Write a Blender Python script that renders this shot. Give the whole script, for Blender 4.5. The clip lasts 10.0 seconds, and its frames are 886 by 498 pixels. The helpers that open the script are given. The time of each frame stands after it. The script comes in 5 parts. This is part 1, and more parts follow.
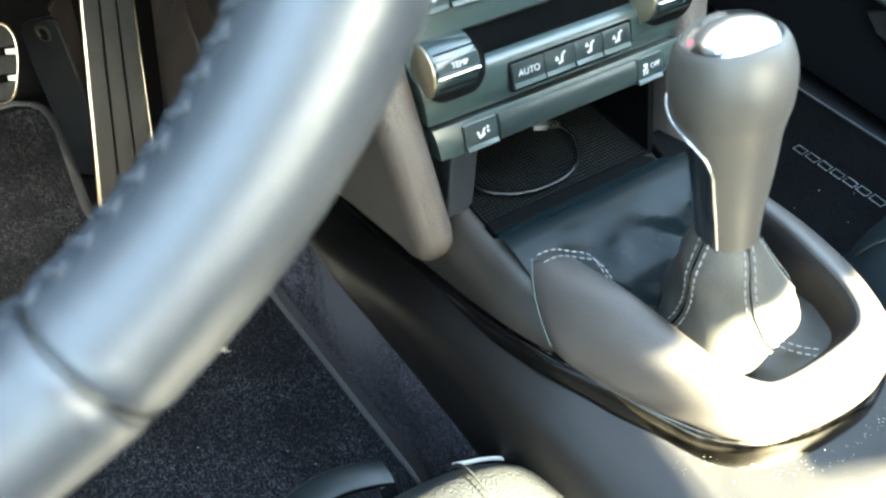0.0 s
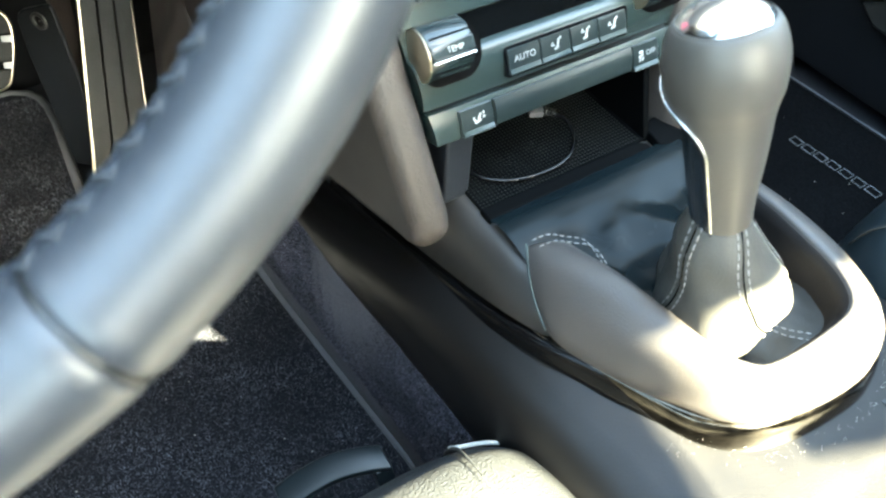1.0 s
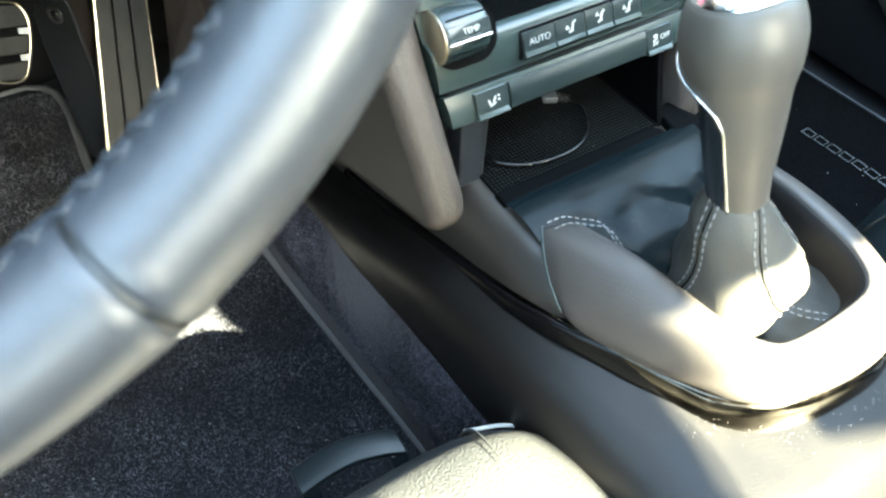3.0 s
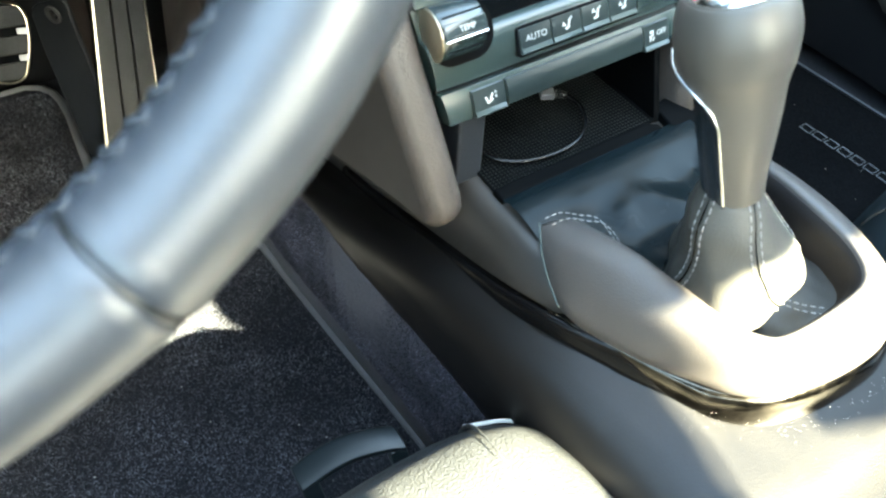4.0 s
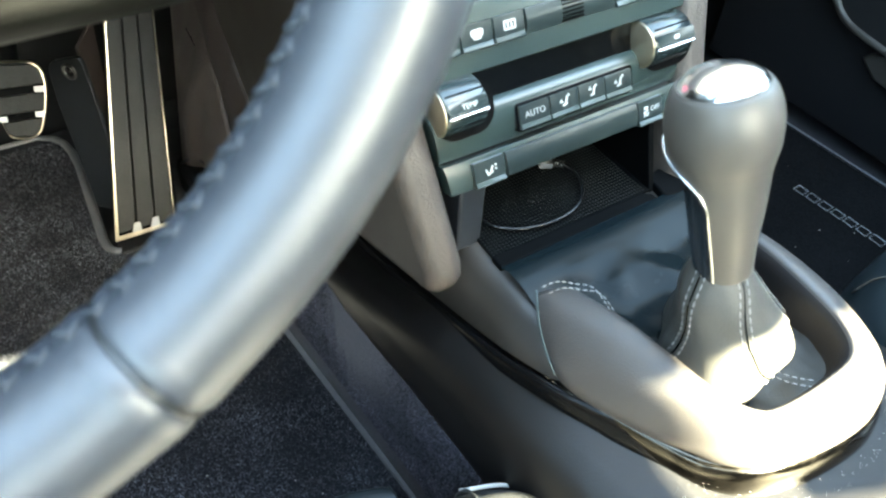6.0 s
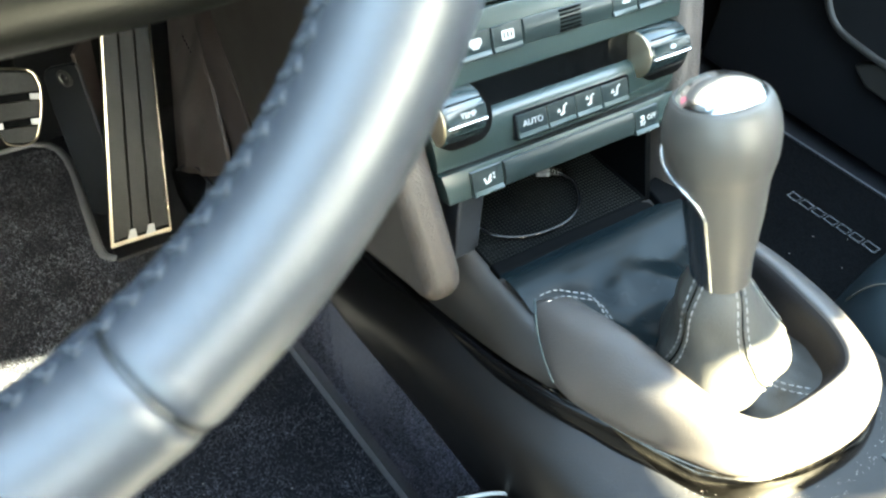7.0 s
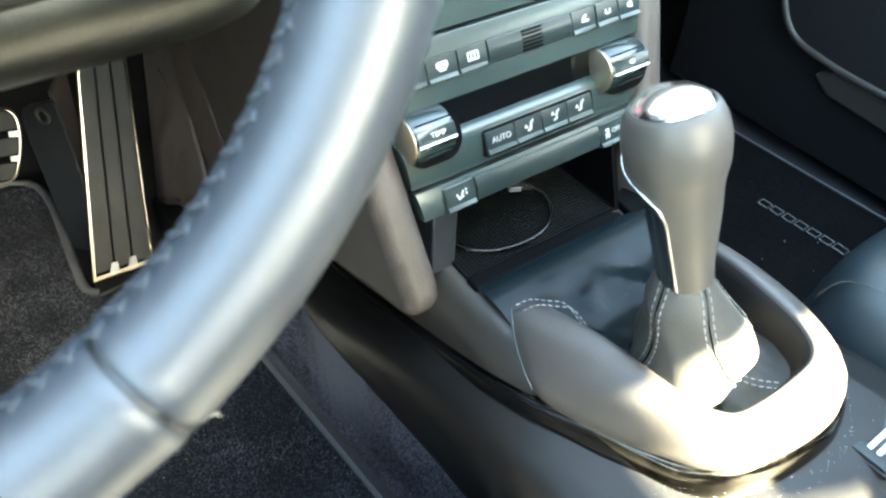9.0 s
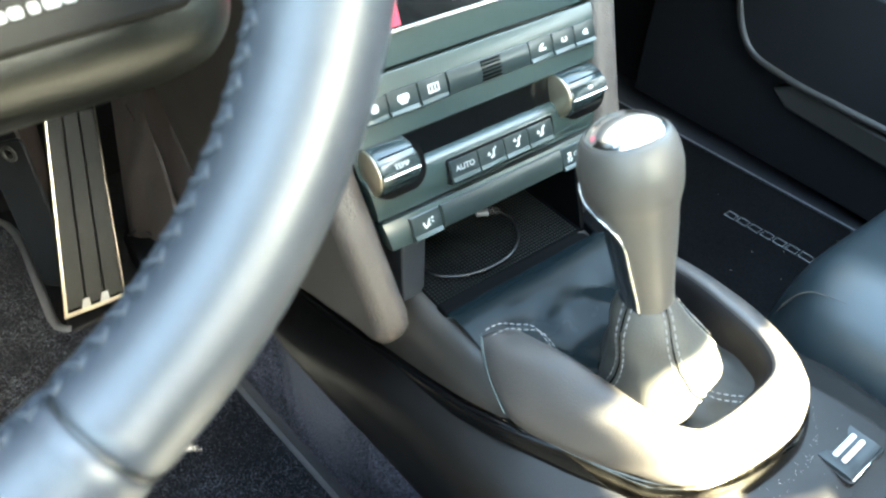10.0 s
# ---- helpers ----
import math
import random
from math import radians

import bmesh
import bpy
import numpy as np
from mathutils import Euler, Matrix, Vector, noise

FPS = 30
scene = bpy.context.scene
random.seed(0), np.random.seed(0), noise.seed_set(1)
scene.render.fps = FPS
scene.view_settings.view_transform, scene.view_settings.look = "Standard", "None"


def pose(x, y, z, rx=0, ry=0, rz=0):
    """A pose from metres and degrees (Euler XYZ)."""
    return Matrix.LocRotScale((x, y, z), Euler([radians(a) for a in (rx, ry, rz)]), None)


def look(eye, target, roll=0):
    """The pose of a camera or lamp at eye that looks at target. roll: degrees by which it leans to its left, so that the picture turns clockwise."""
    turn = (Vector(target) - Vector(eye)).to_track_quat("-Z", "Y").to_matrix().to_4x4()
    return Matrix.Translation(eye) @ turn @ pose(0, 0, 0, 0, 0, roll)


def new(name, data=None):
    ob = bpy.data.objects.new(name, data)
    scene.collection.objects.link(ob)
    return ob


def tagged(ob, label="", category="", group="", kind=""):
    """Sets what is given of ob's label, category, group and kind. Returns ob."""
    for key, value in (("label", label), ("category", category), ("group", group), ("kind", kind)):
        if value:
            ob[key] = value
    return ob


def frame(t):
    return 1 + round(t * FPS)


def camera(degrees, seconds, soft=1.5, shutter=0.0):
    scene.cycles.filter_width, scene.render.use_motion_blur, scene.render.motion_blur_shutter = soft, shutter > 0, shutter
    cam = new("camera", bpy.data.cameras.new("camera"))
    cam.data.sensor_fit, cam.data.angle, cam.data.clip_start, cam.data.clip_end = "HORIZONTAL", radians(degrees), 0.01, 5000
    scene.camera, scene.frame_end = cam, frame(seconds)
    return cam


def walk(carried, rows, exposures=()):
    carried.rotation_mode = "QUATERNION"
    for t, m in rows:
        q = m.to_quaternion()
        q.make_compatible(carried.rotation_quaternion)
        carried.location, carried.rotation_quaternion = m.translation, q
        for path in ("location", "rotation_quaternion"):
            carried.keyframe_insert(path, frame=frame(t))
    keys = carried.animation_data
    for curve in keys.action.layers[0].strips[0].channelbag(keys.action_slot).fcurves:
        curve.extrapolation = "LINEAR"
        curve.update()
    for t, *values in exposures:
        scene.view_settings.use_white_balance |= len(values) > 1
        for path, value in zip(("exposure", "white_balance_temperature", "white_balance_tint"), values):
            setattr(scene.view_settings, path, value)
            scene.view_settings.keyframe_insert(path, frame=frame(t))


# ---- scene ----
cam = camera(63.7, 10.0, soft=2.2)
cam.data.dof.use_dof, cam.data.dof.focus_distance, cam.data.dof.aperture_fstop = True, 0.60, 13.5
PATH = [
    (0, (0.027, 0.06, 0.666), (0.755, 1.109, -0.874), 3.4),
    (0.5, (0.025, 0.058, 0.665), (0.756, 1.088, -0.886), 4.2),
    (1, (0.025, 0.055, 0.664), (0.753, 1.089, -0.885), 3.8),
    (1.5, (0.02, 0.05, 0.664), (0.734, 1.099, -0.882), 2.9),
    (2, (0.019, 0.05, 0.66), (0.741, 1.102, -0.881), 3.1),
    (2.5, (0.017, 0.05, 0.659), (0.73, 1.1, -0.887), 3.1),
    (4, (0.017, 0.047, 0.66), (0.722, 1.091, -0.893), 2.5),
    (4.5, (0.017, 0.048, 0.659), (0.726, 1.089, -0.894), 2.8),
    (5, (0.016, 0.049, 0.658), (0.73, 1.088, -0.894), 3.4),
    (5.5, (0.015, 0.051, 0.672), (0.751, 1.135, -0.839), 3.9),
    (6, (0.017, 0.049, 0.678), (0.771, 1.174, -0.794), 3.3),
    (7.5, (0.012, 0.052, 0.681), (0.793, 1.173, -0.78), 3.8),
    (8, (0.009, 0.049, 0.683), (0.798, 1.169, -0.774), 3.3),
    (8.5, (0.01, 0.044, 0.687), (0.825, 1.182, -0.742), 2.6),
    (9, (0.012, 0.038, 0.686), (0.847, 1.18, -0.728), 2.5),
    (9.5, (0.013, 0.039, 0.687), (0.869, 1.173, -0.721), 3.2),
    (10, (0.017, 0.034, 0.695), (0.92, 1.17, -0.681), 2.0),
]
walk(cam, [(t, look(eye, target, roll)) for t, eye, target, roll in PATH], exposures=[(0.0, 5.85, 8250, -6), (8.0, 5.89, 8250, -6), (10.0, 5.97, 8250, -6)])

# ---- light ----
world = bpy.data.worlds.new("sky")
scene.world = world
world.use_nodes = True
wn = world.node_tree.nodes
sky = wn.new("ShaderNodeTexSky")
sky.sky_type, sky.sun_disc = "NISHITA", False
SUN_DIR = Vector((0.40, -1.30, 1.0)).normalized()
sky.sun_elevation = math.asin(SUN_DIR.z)
sky.sun_rotation = math.atan2(SUN_DIR.x, SUN_DIR.y)
world.node_tree.links.new(sky.outputs[0], wn["Background"].inputs[0])
wn["Background"].inputs[1].default_value = 0.12
sun = new("sun", bpy.data.lights.new("sun", "SUN"))
sun.data.energy, sun.data.angle, sun.data.color = 5.0, radians(0.5), (1.0, 0.95, 0.86)
sun.matrix_world = look(SUN_DIR * 5, (0, 0, 0))


# ---- materials ----
def material(name, color, rough=0.5, metal=0.0, grain=0.0, grain_scale=600.0, vary=0.15, vary_scale=18.0, sheen=0.0, coat=0.0, spec=0.5, rvary=0.0, speckle=0.5, relief=0.001):
    """A surface with colour that drifts at a large scale and speckles at a fine one, and a fine relief."""
    m = bpy.data.materials.new(name)
    m.use_nodes = True
    nt = m.node_tree
    b = nt.nodes["Principled BSDF"]
    b.inputs["Roughness"].default_value, b.inputs["Metallic"].default_value = rough, metal
    b.inputs["Specular IOR Level"].default_value = spec
    b.inputs["Sheen Weight"].default_value, b.inputs["Coat Weight"].default_value = sheen, coat
    tc = nt.nodes.new("ShaderNodeTexCoord")
    def noise_tex(scale, detail):
        n = nt.nodes.new("ShaderNodeTexNoise")
        n.inputs["Scale"].default_value, n.inputs["Detail"].default_value = scale, detail
        nt.links.new(tc.outputs["Object"], n.inputs["Vector"])
        return n
    big, fine = noise_tex(vary_scale, 4), noise_tex(grain_scale, 3)
    add = nt.nodes.new("ShaderNodeMath")
    add.operation = "MULTIPLY_ADD"
    nt.links.new(fine.outputs["Fac"], add.inputs[0])
    add.inputs[1].default_value = speckle
    nt.links.new(big.outputs["Fac"], add.inputs[2])
    ramp = nt.nodes.new("ShaderNodeMapRange")
    ramp.inputs["From Min"].default_value, ramp.inputs["From Max"].default_value = 0.3 + 0.2 * speckle, 0.7 + 0.8 * speckle
    ramp.inputs["To Min"].default_value, ramp.inputs["To Max"].default_value = 1 - vary, 1 + vary
    nt.links.new(add.outputs[0], ramp.inputs["Value"])
    mix = nt.nodes.new("ShaderNodeVectorMath")
    mix.operation = "SCALE"
    mix.inputs[0].default_value = color[:3]
    nt.links.new(ramp.outputs[0], mix.inputs["Scale"])
    nt.links.new(mix.outputs[0], b.inputs["Base Color"])
    if rvary:
        rr = nt.nodes.new("ShaderNodeMapRange")
        rr.inputs["From Min"].default_value, rr.inputs["From Max"].default_value = 0.3, 0.7
        rr.inputs["To Min"].default_value, rr.inputs["To Max"].default_value = rough - rvary, rough + rvary
        nt.links.new(big.outputs["Fac"], rr.inputs["Value"])
        nt.links.new(rr.outputs[0], b.inputs["Roughness"])
    if grain:
        bump = nt.nodes.new("ShaderNodeBump")
        bump.inputs["Strength"].default_value, bump.inputs["Distance"].default_value = grain, relief
        nt.links.new(fine.outputs["Fac"], bump.inputs["Height"])
        nt.links.new(bump.outputs[0], b.inputs["Normal"])
    return m


LEATHER = material("black_leather", (0.055, 0.053, 0.048), 0.45, grain=0.25, grain_scale=900, rvary=0.07, spec=0.2)
RIM_LEATHER = material("smooth_rim_leather", (0.025, 0.028, 0.034), 0.40, grain=0.14, grain_scale=320, rvary=0.05, spec=0.70)
# Seat leather again for the passenger side, its teal shade put into the colour
SHADED_LEATHER = material("shaded_seat_leather", (0.013, 0.020, 0.0235), 0.36, grain=0.25, grain_scale=1100, rvary=0.06, relief=0.0006)
PAD_LEATHER = material("console_leather", (0.047, 0.0425, 0.0405), 0.45, grain=0.22, grain_scale=900, rvary=0.05, spec=0.4)
SEAT_LEATHER = material("seat_leather", (0.0245, 0.0260, 0.0268), 0.42, grain=0.85, grain_scale=720, rvary=0.06, relief=0.0010)
PLASTIC = material("soft_black_plastic", (0.030, 0.027, 0.0245), 0.45, grain=0.12, grain_scale=1200, rvary=0.06)
DARK_PLASTIC = material("matte_black_plastic", (0.007, 0.007, 0.008), 0.6, grain=0.2, grain_scale=800, spec=0.3)
PANEL = material("panel_satin_grey", (0.0178, 0.0290, 0.0280), 0.27, vary=0.08, spec=0.52)
BUTTON = material("button_satin", (0.0122, 0.0190, 0.0195), 0.28, vary=0.06, spec=0.42)
BROWN_LEATHER = material("cheek_leather", (0.044, 0.037, 0.033), 0.5, grain=0.6, grain_scale=600, rvary=0.05, spec=0.4)
GLOSS = material("gloss_black", (0.004, 0.0045, 0.005), 0.08, vary=0.05, spec=0.25)
MAT_BASE = material("mat_backing", (0.018, 0.019, 0.024), 0.95, grain=1.0, grain_scale=420, vary=0.6, vary_scale=9, speckle=3.0, spec=0.1)
# Mat carpet again, darkened: the passenger side's dimmer light is in the colour
DIM_CARPET = material("dim_carpet", (0.0045, 0.0047, 0.0052), 0.95, grain=1.0, grain_scale=420, vary=0.95, vary_scale=9, speckle=4.0, spec=0.06)
FLOOR_CARPET = material("floor_carpet", (0.026, 0.026, 0.030), 0.95, grain=1.0, grain_scale=420, vary=0.8, vary_scale=9, speckle=3.0)
SIDE_CARPET = material("side_carpet", (0.066, 0.064, 0.080), 0.95, grain=1.0, grain_scale=400, vary=0.5, vary_scale=14, sheen=0.05, speckle=1.5)
PIPING = material("mat_binding", (0.130, 0.132, 0.140), 0.5, grain=0.4, grain_scale=900)
CHROME = material("chrome", (0.55, 0.55, 0.54), 0.22, 1.0, vary=0.04)
# Gilt tint of sunlit reflections put into the metal's colour
ALU = material("brushed_aluminium", (0.52, 0.45, 0.34), 0.28, 1.0, vary=0.15)
RUBBER = material("pedal_rubber", (0.0105, 0.0100, 0.0085), 0.5, grain=0.3, grain_scale=500, vary=0.6, vary_scale=25, spec=0.3)
KNOB = material("knob_satin_grey", (0.066, 0.060, 0.053), 0.47, 0.2, vary=0.05, grain=0.05, grain_scale=1500, spec=0.45)
WHITE = material("white_print", (0.36, 0.37, 0.37), 0.5, vary=0.03)
RED = material("red_print", (0.6, 0.03, 0.06), 0.4, vary=0.03)
SILVER = material("silver_print", (0.40, 0.41, 0.42), 0.5, vary=0.05)
THREAD = material("grey_thread", (0.22, 0.216, 0.212), 0.7, vary=0.1)
HEADLINER = material("headliner", (0.05, 0.05, 0.052), 0.9, grain=0.3)
GLOSS_SOFT = material("semi_gloss_black", (0.013, 0.0135, 0.014), 0.3, vary=0.05)
INSERT_GLOSS = material("insert_gloss", (0.012, 0.016, 0.020), 0.14, vary=0.1, spec=0.5)
GAP = material("gap_gloss", (0.003, 0.003, 0.0032), 0.2, vary=0.1, spec=0.12)
STUD = material("stud_rubber", (0.0085, 0.0095, 0.0095), 0.3, vary=0.1, spec=0.28)
# Near-zero black: the shade of the tray and other recesses is in the colour
RECESS_SHADE = material("recess_shade", (0.0012, 0.0014, 0.0016), 0.6, grain=0.15, grain_scale=1000, rvary=0.06, spec=0.03)
# Olive tint: light bounced off the sunlit seat, put into the plastic's colour
COLUMN = material("column_plastic", (0.0060, 0.0060, 0.0040), 0.33, grain=0.2, grain_scale=900, rvary=0.05, spec=0.5)
PANEL_LIGHT = material("plug_grey", (0.10, 0.105, 0.11), 0.4, vary=0.05)
BAR = material("grey_bar", (0.030, 0.043, 0.044), 0.34, vary=0.05, spec=0.3)
SATIN = material("satin_metal", (0.36, 0.31, 0.23), 0.32, 0.85, vary=0.08)
DARK_CHROME = material("dark_chrome", (0.048, 0.043, 0.035), 0.15, 1.0, vary=0.7, vary_scale=90, rvary=0.08)
DARK_GREY = material("dark_grey_plastic", (0.0120, 0.0145, 0.0185), 0.42, grain=0.2, vary=0.35, spec=0.4)
WHITE_CORD = material("pale_cord", (0.5, 0.49, 0.46), 0.6, vary=0.1)
STITCH_DARK = material("dark_thread", (0.020, 0.023, 0.028), 0.6, vary=0.1, spec=0.3)
GROUND = material("bounce_paving", (0.22, 0.20, 0.17), 0.9, grain=0.5, grain_scale=60, vary=0.3, vary_scale=1.5)
SHELL = material("satin_black_shell", (0.0046, 0.0043, 0.0044), 0.43, grain=0.15, grain_scale=1000, rvary=0.05, spec=0.30)
CAP = material("satin_chrome", (0.72, 0.74, 0.76), 0.17, 1.0, vary=0.04)
# Gaiter leather again, with the shade of the pit put into the colour
FOOT_LEATHER = material("gaiter_foot_leather", (0.030, 0.029, 0.027), 0.42, grain=0.25, grain_scale=900, rvary=0.07, spec=0.25)
# Darker than the gaiter leather: the pit wall's self-shadow is in the colour
SHADED_LINING = material("shaded_lining", (0.011, 0.0095, 0.0095), 0.5, grain=0.2, grain_scale=900, spec=0.2)
WHEEL_BLACK = material("thumb_wheel_gloss", (0.0095, 0.0175, 0.0190), 0.22, vary=0.1, spec=0.6)
DISPLAY = material("display_glass", (0.0016, 0.0018, 0.0020), 0.25, vary=0.1, spec=0.06)
BRAKE_RUBBER = material("brake_rubber", (0.0110, 0.0115, 0.0112), 0.55, grain=0.3, grain_scale=500, vary=0.5, vary_scale=40, spec=0.18)
ROCKER = material("rocker_dark_teal", (0.014, 0.018, 0.020), 0.4, vary=0.1, spec=0.3)
STALK = material("stalk_black", (0.006, 0.0055, 0.005), 0.45, vary=0.05, spec=0.15)
FOLD = material("fold_leather", (0.045, 0.033, 0.030), 0.6, grain=0.5, grain_scale=500, rvary=0.05)
SCREW = material("steel_screw", (0.09, 0.09, 0.088), 0.4, 0.6, vary=0.1)
HANDLE = material("handle_black", (0.0080, 0.0120, 0.0140), 0.38, vary=0.2, spec=0.35)
TAB = material("pale_tab", (0.34, 0.34, 0.33), 0.45, 0.3, vary=0.05)
KICK = material("footwell_leather", (0.062, 0.048, 0.043), 0.5, grain=0.6, grain_scale=400, rvary=0.05, vary=0.3, vary_scale=30)
# Front of the same leather, shade and teal sky sheen put into its colour
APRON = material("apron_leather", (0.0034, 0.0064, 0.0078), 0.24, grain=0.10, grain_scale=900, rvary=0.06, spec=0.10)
RED_SCREEN = material("red_badge", (0.35, 0.02, 0.05), 0.3, vary=0.05)


def pile_material(name, color):
    """Carpet yarn: each tuft a little lighter or darker than the next."""
    m = bpy.data.materials.new(name)
    m.use_nodes = True
    nt = m.node_tree
    b = nt.nodes["Principled BSDF"]
    b.inputs["Roughness"].default_value = 0.9
    b.inputs["Specular IOR Level"].default_value = 0.2
    g = nt.nodes.new("ShaderNodeNewGeometry")
    r = nt.nodes.new("ShaderNodeMapRange")
    r.inputs["To Min"].default_value, r.inputs["To Max"].default_value = 0.35, 2.7
    pw = nt.nodes.new("ShaderNodeMath")
    pw.operation = "POWER"
    pw.inputs[1].default_value = 3.2
    nt.links.new(g.outputs["Random Per Island"], pw.inputs[0])
    nt.links.new(pw.outputs[0], r.inputs["Value"])
    patch = nt.nodes.new("ShaderNodeTexNoise")
    patch.inputs["Scale"].default_value, patch.inputs["Detail"].default_value = 16.0, 5.0
    tc = nt.nodes.new("ShaderNodeTexCoord")
    nt.links.new(tc.outputs["Object"], patch.inputs["Vector"])
    pr = nt.nodes.new("ShaderNodeMapRange")
    pr.inputs["From Min"].default_value, pr.inputs["From Max"].default_value = 0.35, 0.65
    pr.inputs["To Min"].default_value, pr.inputs["To Max"].default_value = 0.55, 1.45
    nt.links.new(patch.outputs["Fac"], pr.inputs["Value"])
    mul = nt.nodes.new("ShaderNodeMath")
    mul.operation = "MULTIPLY"
    nt.links.new(r.outputs[0], mul.inputs[0])
    nt.links.new(pr.outputs[0], mul.inputs[1])
    v = nt.nodes.new("ShaderNodeVectorMath")
    v.operation = "SCALE"
    v.inputs[0].default_value = color
    nt.links.new(mul.outputs[0], v.inputs["Scale"])
    nt.links.new(v.outputs[0], b.inputs["Base Color"])
    return m


PILE = pile_material("carpet_yarn", (0.070, 0.074, 0.088))
SIDE_PILE = pile_material("tunnel_yarn", (0.085, 0.084, 0.108))

# ---- mesh tools ----
def link(name, bm, mat, parent=None, label="", smooth=True, bevel=0.0, seg=2, subsurf=0):
    bmesh.ops.recalc_face_normals(bm, faces=bm.faces[:])
    me = bpy.data.meshes.new(name)
    bm.to_mesh(me)
    bm.free()
    me.materials.append(mat)
    for p in me.polygons:
        p.use_smooth = smooth
    ob = new(name, me)
    if parent:
        ob.parent = parent
    if label:
        ob["label"] = label
    if bevel:
        md = ob.modifiers.new("bevel", "BEVEL")
        md.width, md.segments, md.limit_method, md.angle_limit = bevel, seg, "ANGLE", radians(35)
        md.harden_normals = smooth
    if subsurf:
        md = ob.modifiers.new("sub", "SUBSURF")
        md.levels = md.render_levels = subsurf
    return ob


def part(name, bm, mat, parent, label="", **kw):
    return link(name, bm, mat, parent, label, **kw)


def thing(name, at=None, **tags):
    ob = new(name)
    if at is not None:
        ob.matrix_world = at
    return tagged(ob, **tags)


def box(x0, x1, y0, y1, z0, z1, m=None):
    bm = bmesh.new()
    bmesh.ops.create_cube(bm, size=1.0)
    bmesh.ops.transform(bm, matrix=Matrix.LocRotScale(((x0 + x1) / 2, (y0 + y1) / 2, (z0 + z1) / 2), None, (x1 - x0, y1 - y0, z1 - z0)), verts=bm.verts[:])
    if m:
        bmesh.ops.transform(bm, matrix=m, verts=bm.verts[:])
    return bm


def prism(outline, d0, d1, plane="xy"):
    """A flat outline made thick from d0 to d1 along the axis left out of the plane."""
    bm = bmesh.new()
    place = {"xy": lambda a, b, d: (a, b, d), "yz": lambda a, b, d: (d, a, b), "xz": lambda a, b, d: (a, d, b)}[plane]
    low = [bm.verts.new(place(a, b, d0)) for a, b in outline]
    high = [bm.verts.new(place(a, b, d1)) for a, b in outline]
    bm.faces.new(low[::-1])
    bm.faces.new(high)
    n = len(outline)
    for k in range(n):
        bm.faces.new((low[k], low[(k + 1) % n], high[(k + 1) % n], high[k]))
    return bm


def loft(rings, closed=True, caps=True):
    """Quads between rings of equal length. closed: each ring is a loop."""
    bm = bmesh.new()
    vs = [[bm.verts.new(p) for p in r] for r in rings]
    n = len(rings[0])
    for a, b in zip(vs, vs[1:]):
        for k in range(n if closed else n - 1):
            bm.faces.new((a[k], a[(k + 1) % n], b[(k + 1) % n], b[k]))
    if caps and closed:
        bm.faces.new(vs[0][::-1])
        bm.faces.new(vs[-1])
    return bm


def spline(points, steps=8):
    """Catmull-Rom through rows of numbers."""
    p = [np.array(q, float) for q in points]
    p = [2 * p[0] - p[1]] + p + [2 * p[-1] - p[-2]]
    out = []
    for k in range(1, len(p) - 2):
        for s in range(steps):
            t = s / steps
            a, b, c, d = p[k - 1 : k + 3]
            out.append(0.5 * (2 * b + (c - a) * t + (2 * a - 5 * b + 4 * c - d) * t * t + (3 * b - a - 3 * c + d) * t ** 3))
    return out + [p[-2]]


def tube(path, r, sides=8, closed=False):
    """A round bar along a path of points; r may be a list."""
    pts = [Vector(q) for q in path]
    n = len(pts)
    rings = []
    up = Vector((0.13, 0.21, 0.97))
    for k, q in enumerate(pts):
        a = pts[(k - 1) % n] if closed or k else q
        b = pts[(k + 1) % n] if closed or k < n - 1 else q
        d = (b - a).normalized()
        u = d.cross(up)
        u = u.normalized() if u.length > 1e-4 else d.orthogonal().normalized()
        v = u.cross(d)
        rk = r[k] if isinstance(r, (list, tuple)) else r
        rings.append([q + rk * (math.cos(2 * math.pi * s / sides) * u + math.sin(2 * math.pi * s / sides) * v) for s in range(sides)])
    if closed:
        rings.append(rings[0])
    bm = loft(rings, caps=not closed)
    if closed:
        bmesh.ops.remove_doubles(bm, verts=bm.verts[:], dist=1e-7)
    return bm


def lathe(profile, sides=48, m=None):
    """Turns (radius, height) pairs round z."""
    bm = loft([[(r * math.cos(2 * math.pi * s / sides), r * math.sin(2 * math.pi * s / sides), h) for s in range(sides)] for r, h in profile])
    if m:
        bmesh.ops.transform(bm, matrix=m, verts=bm.verts[:])
    return bm


def rounded(w, h, r, n=5):
    """The outline of a rectangle w by h round 0, 0 with round corners."""
    out = []
    for cx, cy, a0 in ((w / 2 - r, h / 2 - r, 0), (-w / 2 + r, h / 2 - r, 90), (-w / 2 + r, -h / 2 + r, 180), (w / 2 - r, -h / 2 + r, 270)):
        for k in range(n + 1):
            a = radians(a0 + 90 * k / n)
            out.append((cx + r * math.cos(a), cy + r * math.sin(a)))
    return out


def lerp(table, y):
    """Columns of a table of rows (y, a, b, ...), read at y."""
    ys = [row[0] for row in table]
    order = sorted(range(len(ys)), key=lambda k: ys[k])
    return [float(np.interp(y, [ys[k] for k in order], [table[k][c] for k in order])) for c in range(1, len(table[0]))]


